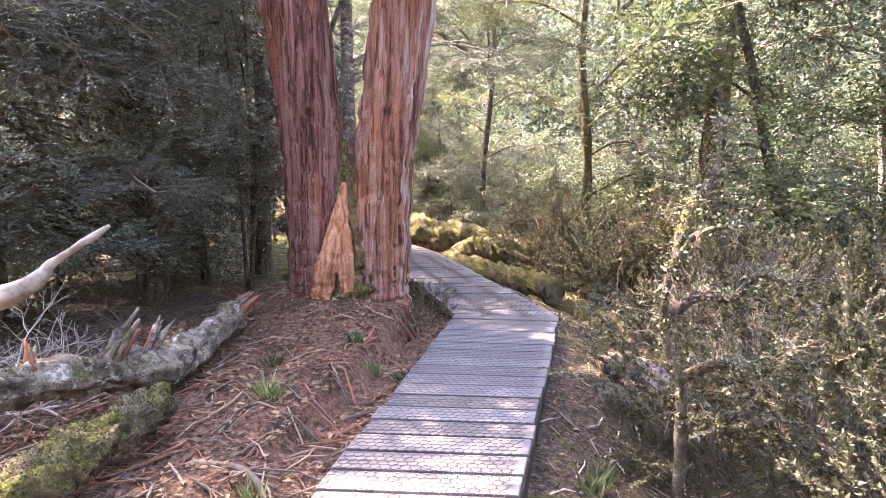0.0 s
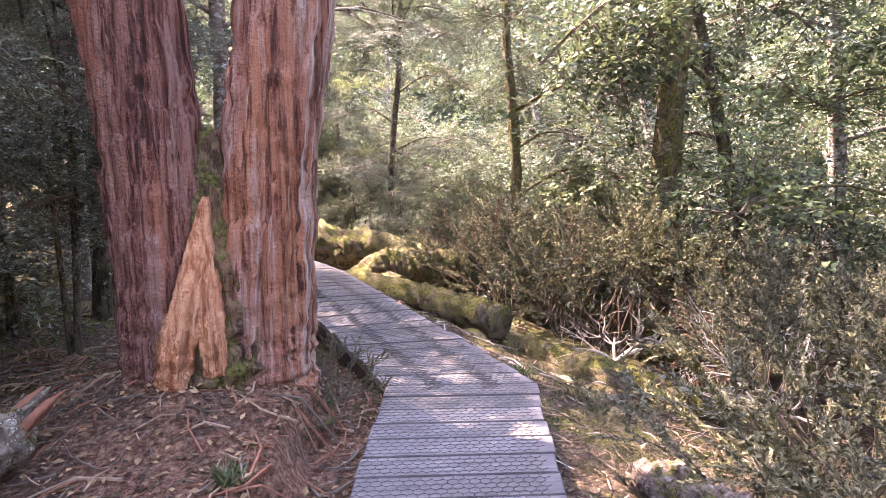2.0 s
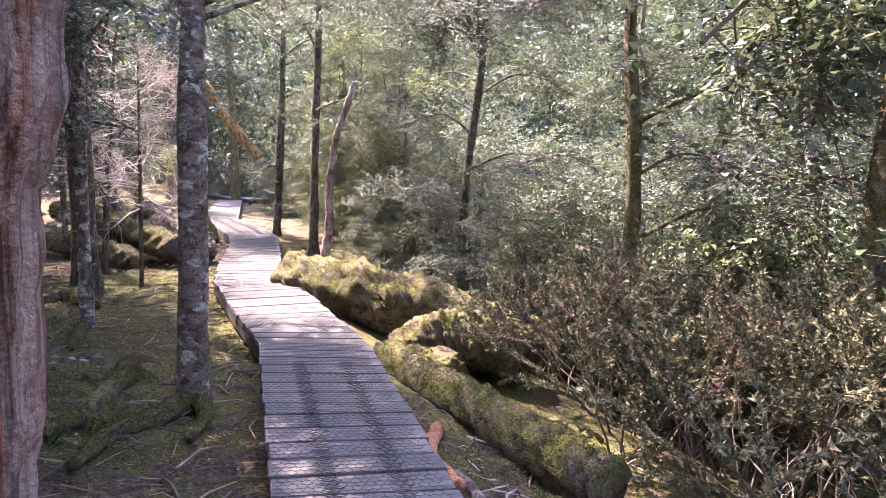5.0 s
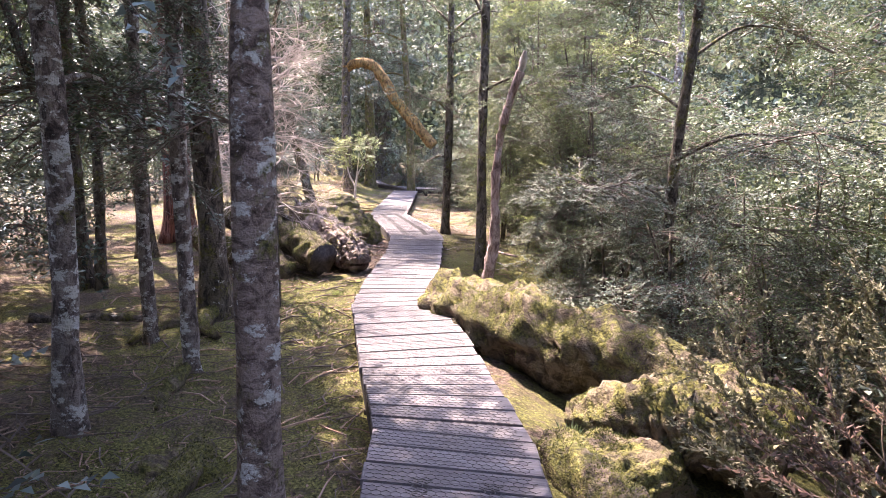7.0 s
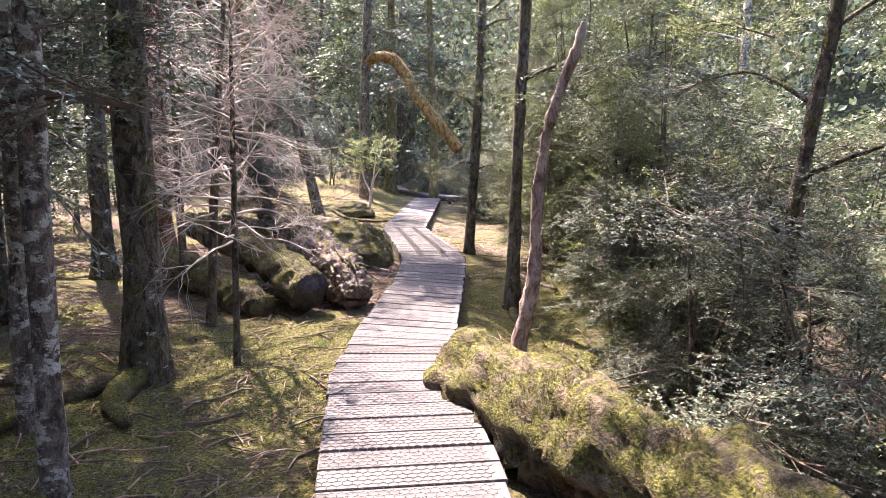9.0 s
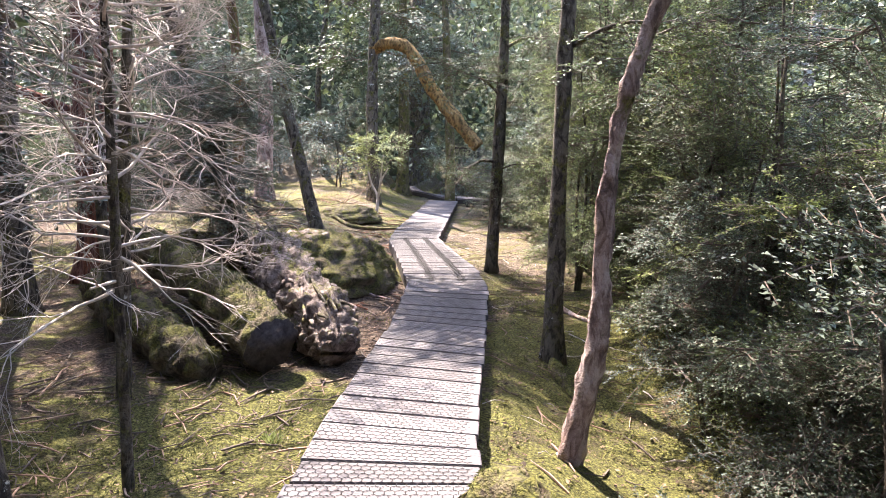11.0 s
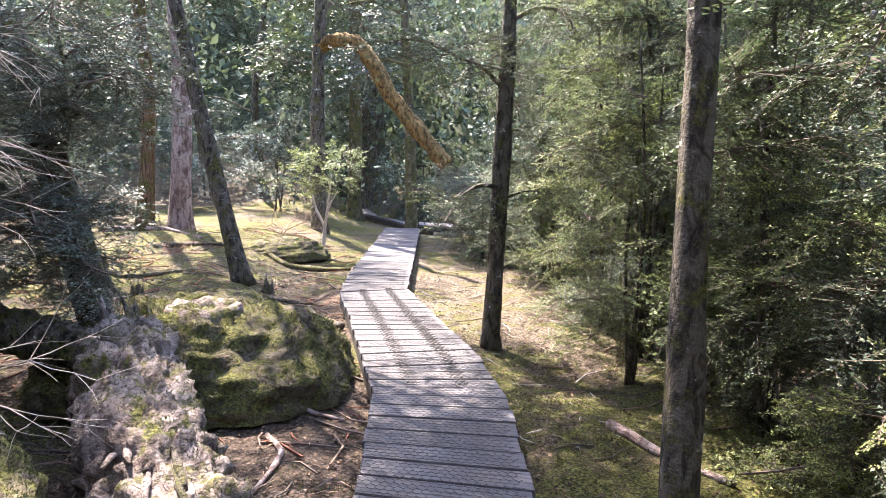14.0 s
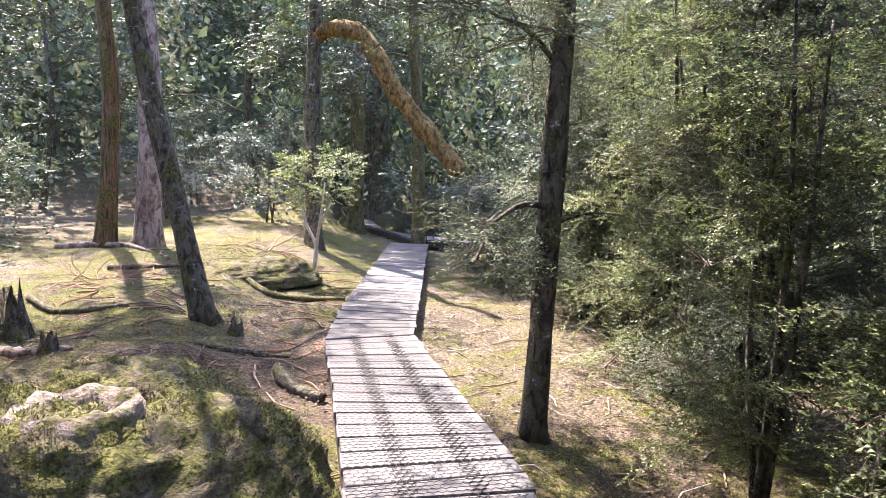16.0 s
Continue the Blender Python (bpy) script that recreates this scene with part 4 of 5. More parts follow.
def snag():
    x, y = -1.22, 15.1
    z = ground_z(x, y) - 0.06
    t = thing("snag", (x, y, z), "bare broken reddish-grey leaning dead trunk", "dead tree")
    part("trunk", stem_mesh("trunk", [(0, 0, 0), (0.10, 0.02, 0.5), (0.15, 0.03, 0.9), (0.15, 0.03, 1.4), (0.18, 0.03, 1.9), (0.27, 0.03, 2.3), (0.42, 0.03, 2.75)], [0.07, 0.06, 0.05, 0.054, 0.048, 0.044, 0.036], BARK_PINK, 24, 60, 0.3, flare=0.25, seed=3.0, ends=DEAD_WOOD, lump=0.03), t)
    part("broken_top", stem_mesh("broken_top", [(0.40, 0.03, 2.68), (0.45, 0.03, 2.85), (0.47, 0.02, 2.98)], [0.037, 0.03, 0.008], DEAD_WOOD, 10, 10, 0.4, lump=0.02), t, "pale splintered tip")


snag()



def leaning_trunk():
    t = thing("leaning_trunk", (-8.3, 28.5, ground_z(-8.3, 28.5) - 0.1), "leaning arched trunk furred with orange-brown moss", "tree")
    f = t.location
    up = [(-8.35, 28.6, f.z), (-8.4, 28.6, 3.0), (-8.3, 28.6, 6.0), (-8.4, 28.7, 9.0)]
    part("upright", stem_mesh("upright", [Vector(p) - f for p in up], [0.17, 0.14, 0.12, 0.08], BARK_DARK, 14, 40, 0.2, flare=0.4, seed=8, lump=0.02), t, "dark upright stem")
    w = [(-8.4, 28.6, 4.05), (-7.9, 28.55, 4.22), (-7.3, 28.5, 4.0), (-6.68, 28.5, 3.05), (-6.0, 28.5, 2.22), (-5.39, 28.5, 1.55)]
    part("trunk", stem_mesh("trunk", [Vector(p) - f for p in w], [0.13, 0.15, 0.16, 0.17, 0.17, 0.15], BARK_ORANGE, 20, 60, 0.25, seed=5, lump=0.04), t)
    for p in ((-5.3, 28.6, 1.3), (-5.0, 29.0, 0.7), (-4.6, 29.2, 1.5)):
        foliage(t, "grey", Vector(p) - f, 0.75)


leaning_trunk()

# ---- logs, stumps and mounds ----
fallen("log", [(0.02, 10.85, -0.16), (0.55, 10.0, -0.20), (1.1, 9.1, -0.24), (1.46, 8.62, -0.26)], [0.13, 0.17, 0.18, 0.16], LOG_MOSS, "fallen log thickly covered with green moss", group="mossy logs", moss=12000, patch=-0.4)
fallen("log", [(-1.28, 13.6, 0.0), (-0.5, 12.75, 0.04), (0.4, 12.1, -0.03), (1.45, 11.4, -0.25)], [0.27, 0.31, 0.31, 0.22], LOG_MOSS, "large rotten log buried in yellow-green moss", group="mossy logs", moss=22000, lump=0.12, patch=-0.08, ridges=0.16)
fallen("log", [(0.1, 11.55, -0.28), (0.55, 11.35, -0.14), (0.9, 11.2, -0.12), (1.3, 11.0, -0.2)], [0.16, 0.25, 0.24, 0.2], LOG_MOSS, "broken mossy log end beside a larger log", group="mossy logs", moss=8000, lump=0.09, patch=-0.1, ridges=0.2)
fallen("log", [(1.42, 9.25, -0.60), (1.75, 8.45, -0.55), (2.05, 7.72, -0.53), (2.42, 6.92, -0.50), (2.8, 6.2, -0.52)], [0.13, 0.15, 0.15, 0.15, 0.12], LOG_MOSS, "low mossy log sunk in the bank", group="mossy logs", moss=12000, lump=0.06, patch=-0.45)
broken = fallen("log", [(-2.35, 3.0, 0.27), (-1.93, 3.7, 0.20), (-1.66, 4.1, 0.14), (-1.60, 4.45, 0.11), (-1.55, 4.95, 0.13), (-1.52, 5.4, 0.18)], [0.10, 0.105, 0.11, 0.105, 0.10, 0.08], LOG_LICHEN, "broken dead log spotted with lichen and moss", lump=0.06, moss=3000, patch=0.1, ends=BARK_CHIP, ridges=0.2)
fallen("log", [(-1.60, 2.4, 0.05), (-1.54, 2.8, 0.06), (-1.48, 3.15, 0.07), (-1.42, 3.7, 0.09)], [0.10, 0.105, 0.105, 0.09], LOG_MOSS, "short mossy log under a lichen-spotted log", lump=0.06, moss=6000, patch=-0.3, ridges=0.15)
sp = random.Random(5)
for at, lean_, n_ in (((-1.52, 5.36, 0.20), (0.06, 0.14, 0.05), 9), ((-1.76, 3.95, 0.24), (0.08, 0.05, 0.15), 8), ((-1.68, 4.15, 0.22), (0.04, 0.1, 0.14), 7), ((-2.0, 3.6, 0.28), (-0.02, 0.05, 0.12), 4)):
    for k in range(n_):
        o = Vector(at) + Vector((sp.uniform(-0.06, 0.06), sp.uniform(-0.06, 0.06), sp.uniform(-0.05, 0.02))) - broken.location
        d = Vector(lean_) * sp.uniform(0.6, 1.6) + Vector((sp.gauss(0, 0.025), sp.gauss(0, 0.025), sp.gauss(0.02, 0.02)))
        part("splinter", stem_mesh("splinter", [o, o + d * 0.5 + Vector((0, 0, 0.01)), o + d], [sp.uniform(0.018, 0.032), 0.018, 0.003], sp.choice((BARK_CHIP, BARK_ROTTEN, LOG_LICHEN)), 7, 9, 0.45, lump=0.012), broken)
rotten = fallen("log", [(-3.12, 15.9, -0.08), (-3.35, 16.15, 0.06), (-3.8, 16.55, 0.2), (-4.3, 17.05, 0.34), (-4.72, 17.5, 0.42)], [0.14, 0.23, 0.25, 0.25, 0.22], BARK_ROTTEN, "rotten pinkish log with peeling surface", ends=BARK_ROTTEN, lump=0.06, ridges=0.2, rings=90, sides=64, rough=0.24, moss=4500, patch=0.1)
for k in range(34):
    t_ = sp.random()
    o = bent([(-3.15, 15.95, 0.02), (-3.8, 16.55, 0.2), (-4.72, 17.5, 0.42)], 40)[int(t_ * 39)]
    a = sp.uniform(-0.9, 0.9)
    o = o + Vector((math.sin(a) * 0.17, math.sin(a) * 0.17, math.cos(a) * 0.21)) - rotten.location
    d = Vector((-0.64, 0.68, 0.2)) * sp.choice((-1, 1)) * sp.uniform(0.12, 0.38) + Vector((sp.gauss(0, 0.03), sp.gauss(0, 0.03), sp.uniform(0.0, 0.08)))
    part("splinter", stem_mesh("splinter", [o, o + d * 0.5 + Vector((0, 0, 0.01)), o + d], [sp.uniform(0.010, 0.022), 0.014, 0.003], sp.choice((BARK_ROTTEN, BARK_ROTTEN, BARK_DARK)), 7, 9, 0.5, lump=0.01), rotten)
fallen("log", [(-3.5, 15.6, 0.05), (-4.2, 16.05, 0.22), (-5.1, 16.6, 0.38), (-6.1, 17.15, 0.48)], [0.21, 0.22, 0.21, 0.17], LOG_MOSS, "sawn mossy log with a dark cut end", ends=END_GRAIN, lump=0.045, moss=14000, patch=-0.35)
fallen("log", [(-3.95, 15.35, -0.12), (-4.9, 15.85, 0.0), (-6.1, 16.6, 0.1)], [0.14, 0.2, 0.16], LOG_MOSS, "rotten mossy log half sunk in litter", lump=0.08, moss=4000)
fallen("log", [(-6.0, 17.8, 0.45), (-5.3, 17.75, 0.32), (-4.6, 17.9, 0.12)], [0.12, 0.13, 0.14], BARK_DARK, "dark rotten log lying across others", lump=0.07)
fallen("plank_of_bark", [(1.22, 5.15, -0.14), (1.36, 4.85, -0.08), (1.52, 4.4, -0.12)], [0.04, 0.085, 0.06], BARK_ROTTEN, "grey slab of rotten wood on the bank", category="dead wood", lump=0.06, ridges=0.3)
fallen("plank_of_bark", [(0.92, 5.12, -0.30), (1.15, 4.8, -0.26), (1.42, 4.35, -0.25)], [0.04, 0.075, 0.08], BARK_DARK, "dark jagged slab of rotten wood on the bank", category="dead wood", lump=0.06, ridges=0.3)
fallen("dead_branch", [(-2.6, 3.62, 0.42), (-2.3, 3.62, 0.58), (-1.97, 3.64, 0.72), (-1.86, 3.65, 0.83), (-1.60, 3.68, 1.0)], [0.055, 0.05, 0.045, 0.028, 0.012], DEAD_WOOD, "pale bare forked dead branch", sides=14, rings=30, category="branch", lump=0.02)
mound("moss_mound", -5.05, 18.75, -0.08, (1.3, 1.1, 0.66), LOG_MOSS, "rounded mossy root mound beside the walk", "mound", moss=22000, seed=2.0, lump=0.17, power=1.1)
mound("moss_mound", -8.0, 25.2, -0.06, (1.2, 0.9, 0.34), LOG_MOSS, "low mossy hummock under a sapling", "mound", moss=3000, seed=4.0)
mound("moss_mound", 0.35, 10.95, -0.36, (0.45, 0.35, 0.26), LOG_MOSS, "small moss cushion between logs", "mound", moss=3500, seed=5.0)
mound("moss_mound", 1.05, 8.35, -0.46, (0.35, 0.35, 0.22), LOG_MOSS, "small moss cushion at a log end", "mound", moss=3000, seed=6.0)
mound("moss_mound", -1.62, 9.2, ground_z(-1.62, 9.2), (0.24, 0.22, 0.2), LOG_MOSS, "small moss cushion at a tree foot", "mound", moss=1500, seed=7.0, rings=20, sides=30)
mound("moss_mound", -2.0, 10.2, ground_z(-2.0, 10.2), (0.3, 0.28, 0.22), LOG_MOSS, "small moss cushion at a tree foot", "mound", moss=2000, seed=8.0, rings=20, sides=30)


for pts, r0, mo in (([(-1.24, 9.66), (-1.3, 9.3), (-1.42, 8.9), (-1.38, 8.4)], 0.075, 2500), ([(-1.14, 9.66), (-1.0, 9.35), (-0.98, 8.95)], 0.06, 1500), ([(-1.9, 10.3), (-1.78, 9.7), (-1.72, 9.1), (-1.85, 8.5)], 0.09, 3500), ([(-3.7, 13.2), (-3.55, 12.8), (-3.2, 12.5)], 0.09, 2000), ([(-3.78, 13.2), (-3.95, 12.7), (-3.9, 12.2)], 0.08, 1500), ([(-1.58, 16.95), (-1.45, 16.6), (-1.3, 16.4)], 0.045, 700), ([(-2.9, 11.6), (-2.8, 11.2), (-2.65, 10.9)], 0.05, 800)):
    fallen("tree_root", [(x, y, ground_z(x, y) + r0 * (0.5 if k else 1.0)) for k, (x, y) in enumerate(pts)], [r0, r0 * 0.85, r0 * 0.4], LOG_MOSS, "mossy root spreading over the forest floor", sides=20, rings=26, category="root", group="mossy roots", lump=0.03, moss=mo, patch=-0.3)


def stump(x, y, size, seed):
    z = ground_z(x, y)
    t = thing("stump", (x, y, z), "small jagged dark rotten stump on the forest floor", "stump", "rotten stumps")
    n, rows_, out = 28, 12, []
    g = Geo()
    for i in range(rows_):
        for j in range(n):
            a = 2 * math.pi * j / n
            top = 1.0 + 0.9 * noise.noise(Vector((math.cos(a) * 1.7 + seed, math.sin(a) * 1.7, 0.3))) + 0.4 * noise.noise(Vector((math.cos(a) * 6, math.sin(a) * 6 + seed, 2.0)))
            u = i / (rows_ - 1)
            k = (1.25 - 0.45 * u + 0.5 * max(0, 0.3 - u)) * (1 + 0.3 * noise.noise(Vector((math.cos(a) * 2.5, math.sin(a) * 2.5 + seed, u * 2))))
            out.append((math.cos(a) * size * 0.5 * k, math.sin(a) * size * 0.5 * k, -0.08 + (0.08 + size * top) * u))
    for j in range(n):
        a = 2 * math.pi * j / n
        out.append((math.cos(a) * size * 0.2, math.sin(a) * size * 0.2, size * 0.2))
    g.add(out, [(i * n + j, i * n + (j + 1) % n, (i + 1) * n + (j + 1) % n, (i + 1) * n + j) for i in range(rows_) for j in range(n)] + [tuple(range(rows_ * n, (rows_ + 1) * n))])
    part("body", g.mesh("stump", [BARK_DARK]), t)


def hollow_stump(x, y, z):
    t = thing("hollow_stump", (x, y, z), "low hollow weathered cut stump sunk in moss", "stump")
    g = Geo()
    n, out = 40, []
    for i, (rad, h) in enumerate(((0.34, -0.25), (0.28, 0.0), (0.255, 0.05), (0.235, 0.06), (0.17, 0.05), (0.14, -0.02), (0.08, -0.12))):
        for j in range(n):
            a = 2 * math.pi * j / n
            k = 1 + 0.25 * noise.noise(Vector((math.cos(a) * 1.6, math.sin(a) * 1.6, i * 0.15))) + 0.08 * noise.noise(Vector((math.cos(a) * 6, math.sin(a) * 6, i * 0.2)))
            out.append((math.cos(a) * rad * k, math.sin(a) * rad * k, h + 0.035 * noise.noise(Vector((math.cos(a) * 3, math.sin(a) * 3, i * 0.3)))))
    g.add(out, [(i * n + j, i * n + (j + 1) % n, (i + 1) * n + (j + 1) % n, (i + 1) * n + j) for i in range(6) for j in range(n)] + [tuple(range(6 * n, 7 * n))])
    part("body", g.mesh("hollow_stump", [BARK_ROTTEN]), t)


hollow_stump(-4.79, 18.49, 0.43)
stump(-8.06, 21.2, 0.34, 1.0)
stump(-6.35, 22.35, 0.16, 3.0)
stump(-7.0, 20.6, 0.14, 5.0)
stump(-6.4, 19.4, 0.15, 9.0)


# ---- bushes and shrubs ----
def bare_bush(x, y, seed, stems, length, radius, depth, label, mat=None, up=0.8, dz=0.0, spread=0.55):
    b = thing("dead_bush", (x, y, ground_z(x, y) - 0.03 + dz), label, "dead bush")
    r = random.Random(seed)
    for _ in range(stems):
        a = r.uniform(0, 6.28)
        d = Vector((math.cos(a), math.sin(a), r.uniform(0.3, 1.3) * up)).normalized()
        part("branch", bare_branch(r, d, length * r.uniform(0.7, 1.2), radius, depth, spread, mat or TWIG_PALE), b)
    return b


def dead_conifer(x, y, seed, height, r0, branches, reach, label, lean=(0, 0), low=0.3):
    """A dead standing stem with whorls of bare pale twigs."""
    b = thing("dead_conifer", (x, y, ground_z(x, y) - 0.05), label, "dead tree")
    r = random.Random(seed)
    part("trunk", stem_mesh("trunk", [(0, 0, 0), (lean[0] * 0.4, lean[1] * 0.4, height * 0.5), (lean[0], lean[1], height)], [r0, r0 * 0.8, r0 * 0.3], BARK_DARK, 10, 20, 0.15), b)
    for i in range(branches):
        t = low + (0.97 - low) * i / branches
        a = r.uniform(0, 6.28)
        d = Vector((math.cos(a), math.sin(a), r.uniform(-0.25, 0.45))).normalized()
        tagged(part("branch", bare_branch(r, d, reach * r.uniform(0.7, 1.2), 0.011, 4, 0.42, TWIG_PALE, (lean[0] * t, lean[1] * t, height * t)), b), kind="stuff")
    return b


def on_floor(points, lift):
    return [(x, y, ground_z(x, y) + lift) for x, y in points]


for pts, rad, mat, label in (
        ([(-6.3, 21.6), (-5.8, 21.4), (-5.3, 21.5)], 0.035, BARK_DARK, "dark rotting branch on litter"),
        ([(-5.15, 21.0), (-4.9, 20.75), (-4.6, 20.65)], 0.06, BARK_DARK, "short dark broken branch beside the boards"),
        ([(-7.6, 20.7), (-7.2, 20.6), (-6.85, 20.7)], 0.05, BARK_PINK, "greyish broken branch among moss"),
        ([(-9.3, 24.0), (-8.6, 24.4), (-8.0, 24.3)], 0.04, BARK_DARK, "long fallen branch on the open floor"),
        ([(-11.2, 25.1), (-10.2, 25.4), (-8.9, 24.8)], 0.05, BARK_PINK, "long pale fallen branch on the open floor"),
        ([(-4.3, 19.0), (-4.15, 19.1), (-4.0, 19.22)], 0.03, BARK_SCAR, "orange strip of torn bark"),
        ([(-6.9, 19.6), (-6.5, 19.3), (-6.1, 19.4)], 0.06, BARK_PINK, "broken grey root wood"),
        ([(-7.6, 24.6), (-6.9, 24.3), (-6.0, 24.5)], 0.05, LOG_MOSS, "mossy fallen branch on the open floor"),
        ([(-8.9, 22.3), (-8.2, 22.0), (-7.6, 22.3)], 0.04, BARK_DARK, "dark curved fallen branch"),
        ([(-4.0, 17.9), (-3.75, 17.6), (-3.7, 17.2)], 0.02, BARK_PINK, "greyish bare stick on litter"),
        ([(-4.15, 18.5), (-3.9, 18.3), (-3.65, 18.3)], 0.022, BARK_PINK, "greyish bare stick on litter"),
        ([(-1.9, 18.7), (-1.5, 18.3), (-1.2, 18.1)], 0.03, BARK_PINK, "reddish fallen branch on pale litter"),
        ([(0.6, 8.6), (0.85, 8.0), (1.3, 7.2)], 0.025, BARK_PINK, "bent reddish branch on the bank"),
        ([(0.5, 9.2), (0.45, 8.8), (0.62, 8.4)], 0.05, BARK_SCAR, "reddish rotten wood beside the boards"),
        ([(-0.95, 4.0), (-0.6, 3.7), (-0.35, 3.9)], 0.018, BARK_CHIP, "strip of reddish bark on litter"),
        ([(-1.1, 3.3), (-0.8, 3.15), (-0.6, 2.8)], 0.016, TWIG, "dark stick on litter"),
        ([(-5.2, 12.4), (-4.5, 12.9), (-3.9, 13.0)], 0.05, BARK_DARK, "dark fallen branch in shade"),
        ([(-4.6, 9.6), (-3.6, 10.0), (-2.9, 9.8)], 0.04, BARK_DARK, "dark fallen branch in shade")):
    fallen("fallen_branch", on_floor(pts, rad * 0.6), [rad, rad * 0.85, rad * 0.5], mat, label, sides=10, rings=18, lump=rad * 0.5, category="branch", group="fallen branches")


bare_bush(2.46, 8.27, 31, 5, 0.30, 0.020, 4, "pale leafless spreading dead bush", dz=0.03, up=1.2)
bare_bush(3.0, 6.4, 33, 6, 0.40, 0.018, 4, "grey dead bush among heath", up=1.6)


def lichen_shrub():
    x, y = 1.06, 3.12
    b = thing("lichen_shrub", (x, y, ground_z(x, y) - 0.03), "dark twisted shrub hung with pale lichen", "shrub")
    f = b.location
    r = random.Random(35)
    ways = ([(1.06, 3.12, f.z), (1.08, 3.12, 0.05), (1.06, 3.1, 0.35), (0.98, 3.1, 0.62), (1.0, 3.1, 0.85), (1.1, 3.12, 1.0), (1.3, 3.15, 1.05)],
            [(1.0, 3.1, 0.66), (1.12, 3.1, 0.76), (1.26, 3.12, 0.74), (1.38, 3.12, 0.84), (1.5, 3.1, 0.80)],
            [(1.02, 3.1, 0.88), (1.1, 3.2, 1.1), (1.24, 3.3, 1.25), (1.3, 3.4, 1.5)],
            [(1.06, 3.1, 0.4), (1.2, 3.0, 0.5), (1.32, 2.95, 0.46), (1.4, 2.9, 0.6)])
    P, D, N, L = [], [], [], []
    for w in ways:
        pts = [Vector(p) - f for p in w]
        limb = part("limb", stem_mesh("limb", pts, [0.027, 0.023, 0.018, 0.010], BARK_DARK, 9, 30, 0.35, lump=0.014), b)
        g = Geo()
        for k, p in enumerate(bent(pts, 16)[4:]):
            for _ in range(2):
                d = Vector((r.gauss(0, 1), r.gauss(0, 1), r.gauss(0.3, 0.7))).normalized()
                branching(g, p, d, 0.09, 0.0035, 2, r, 0.6)
            for _ in range(55):
                o = Vector((r.gauss(0, 0.028), r.gauss(0, 0.028), r.gauss(0.008, 0.024)))
                P.append(tuple(p + o))
                D.append((r.gauss(0, 1), r.gauss(0, 1), r.gauss(-0.2, 1)))
                N.append((r.gauss(0, 1), r.gauss(0, 1), 1))
                L.append(r.uniform(0.008, 0.022))
        tagged(part("twig", g.mesh("twig", [TWIG]), limb), kind="stuff")
    g = Geo()
    g.leaves(P, D, N, L, [v * 0.4 for v in L])
    tagged(part("lichen", g.mesh("lichen", [LEAF_LICHEN], smooth=False), b, "pale grey-green lichen tufts"), kind="stuff")


lichen_shrub()
dead_conifer(-3.3, 13.9, 37, 3.1, 0.03, 46, 0.33, "dead young conifer with pale bare twigs", low=0.36)
dead_conifer(-4.25, 14.9, 39, 3.6, 0.05, 40, 0.40, "dead young conifer with pale bare twigs", (0.2, 0.1))
dead_conifer(-5.3, 15.9, 41, 3.6, 0.05, 26, 0.45, "dead young conifer with greyish bare twigs", (-0.2, 0.1))
bare_bush(-2.5, 4.2, 45, 9, 0.32, 0.014, 4, "heap of grey dead brushwood", up=0.5)
bare_bush(-2.0, 5.2, 47, 8, 0.28, 0.010, 4, "heap of dark dead brushwood", TWIG, up=0.5)
bare_bush(-3.2, 4.4, 49, 9, 0.34, 0.014, 4, "heap of grey dead brushwood", up=0.6)
bare_bush(-1.75, 4.4, 50, 7, 0.2, 0.010, 3, "heap of dark dead brushwood", TWIG, up=0.6)
bare_bush(-9.0, 23.5, 51, 9, 0.4, 0.012, 4, "heap of dead brushwood in the clearing", STRAW, up=0.35)
bare_bush(-8.3, 26.6, 53, 9, 0.4, 0.012, 4, "heap of dead brushwood in the clearing", STRAW, up=0.35)


def sapling():
    x, y = -7.08, 25.8
    z = ground_z(x, y) - 0.05
    t = thing("sapling", (x, y, z), "young bright-leaved tree with pale crooked stems", "tree")
    for e in ((-0.25, 0.0, 1.45), (0.15, 0.1, 1.5), (0.35, -0.1, 1.2)):
        part("stem", stem_mesh("stem", [(0, 0, 0), (0.05, 0.02, 0.5), (e[0] * 0.5, e[1], 0.9), e], [0.035, 0.03, 0.022, 0.012], TWIG_PALE, 8, 14, 0.2), t)
    for p, s in (((-0.5, 0, 1.5), 0.55), ((0.0, 0.1, 1.8), 0.55), ((0.45, 0, 1.8), 0.5), ((-0.1, -0.2, 1.25), 0.45), ((0.35, 0, 1.35), 0.4), ((-0.3, -0.1, 1.75), 0.5)):
        foliage(t, "bright", p, s)


sapling()


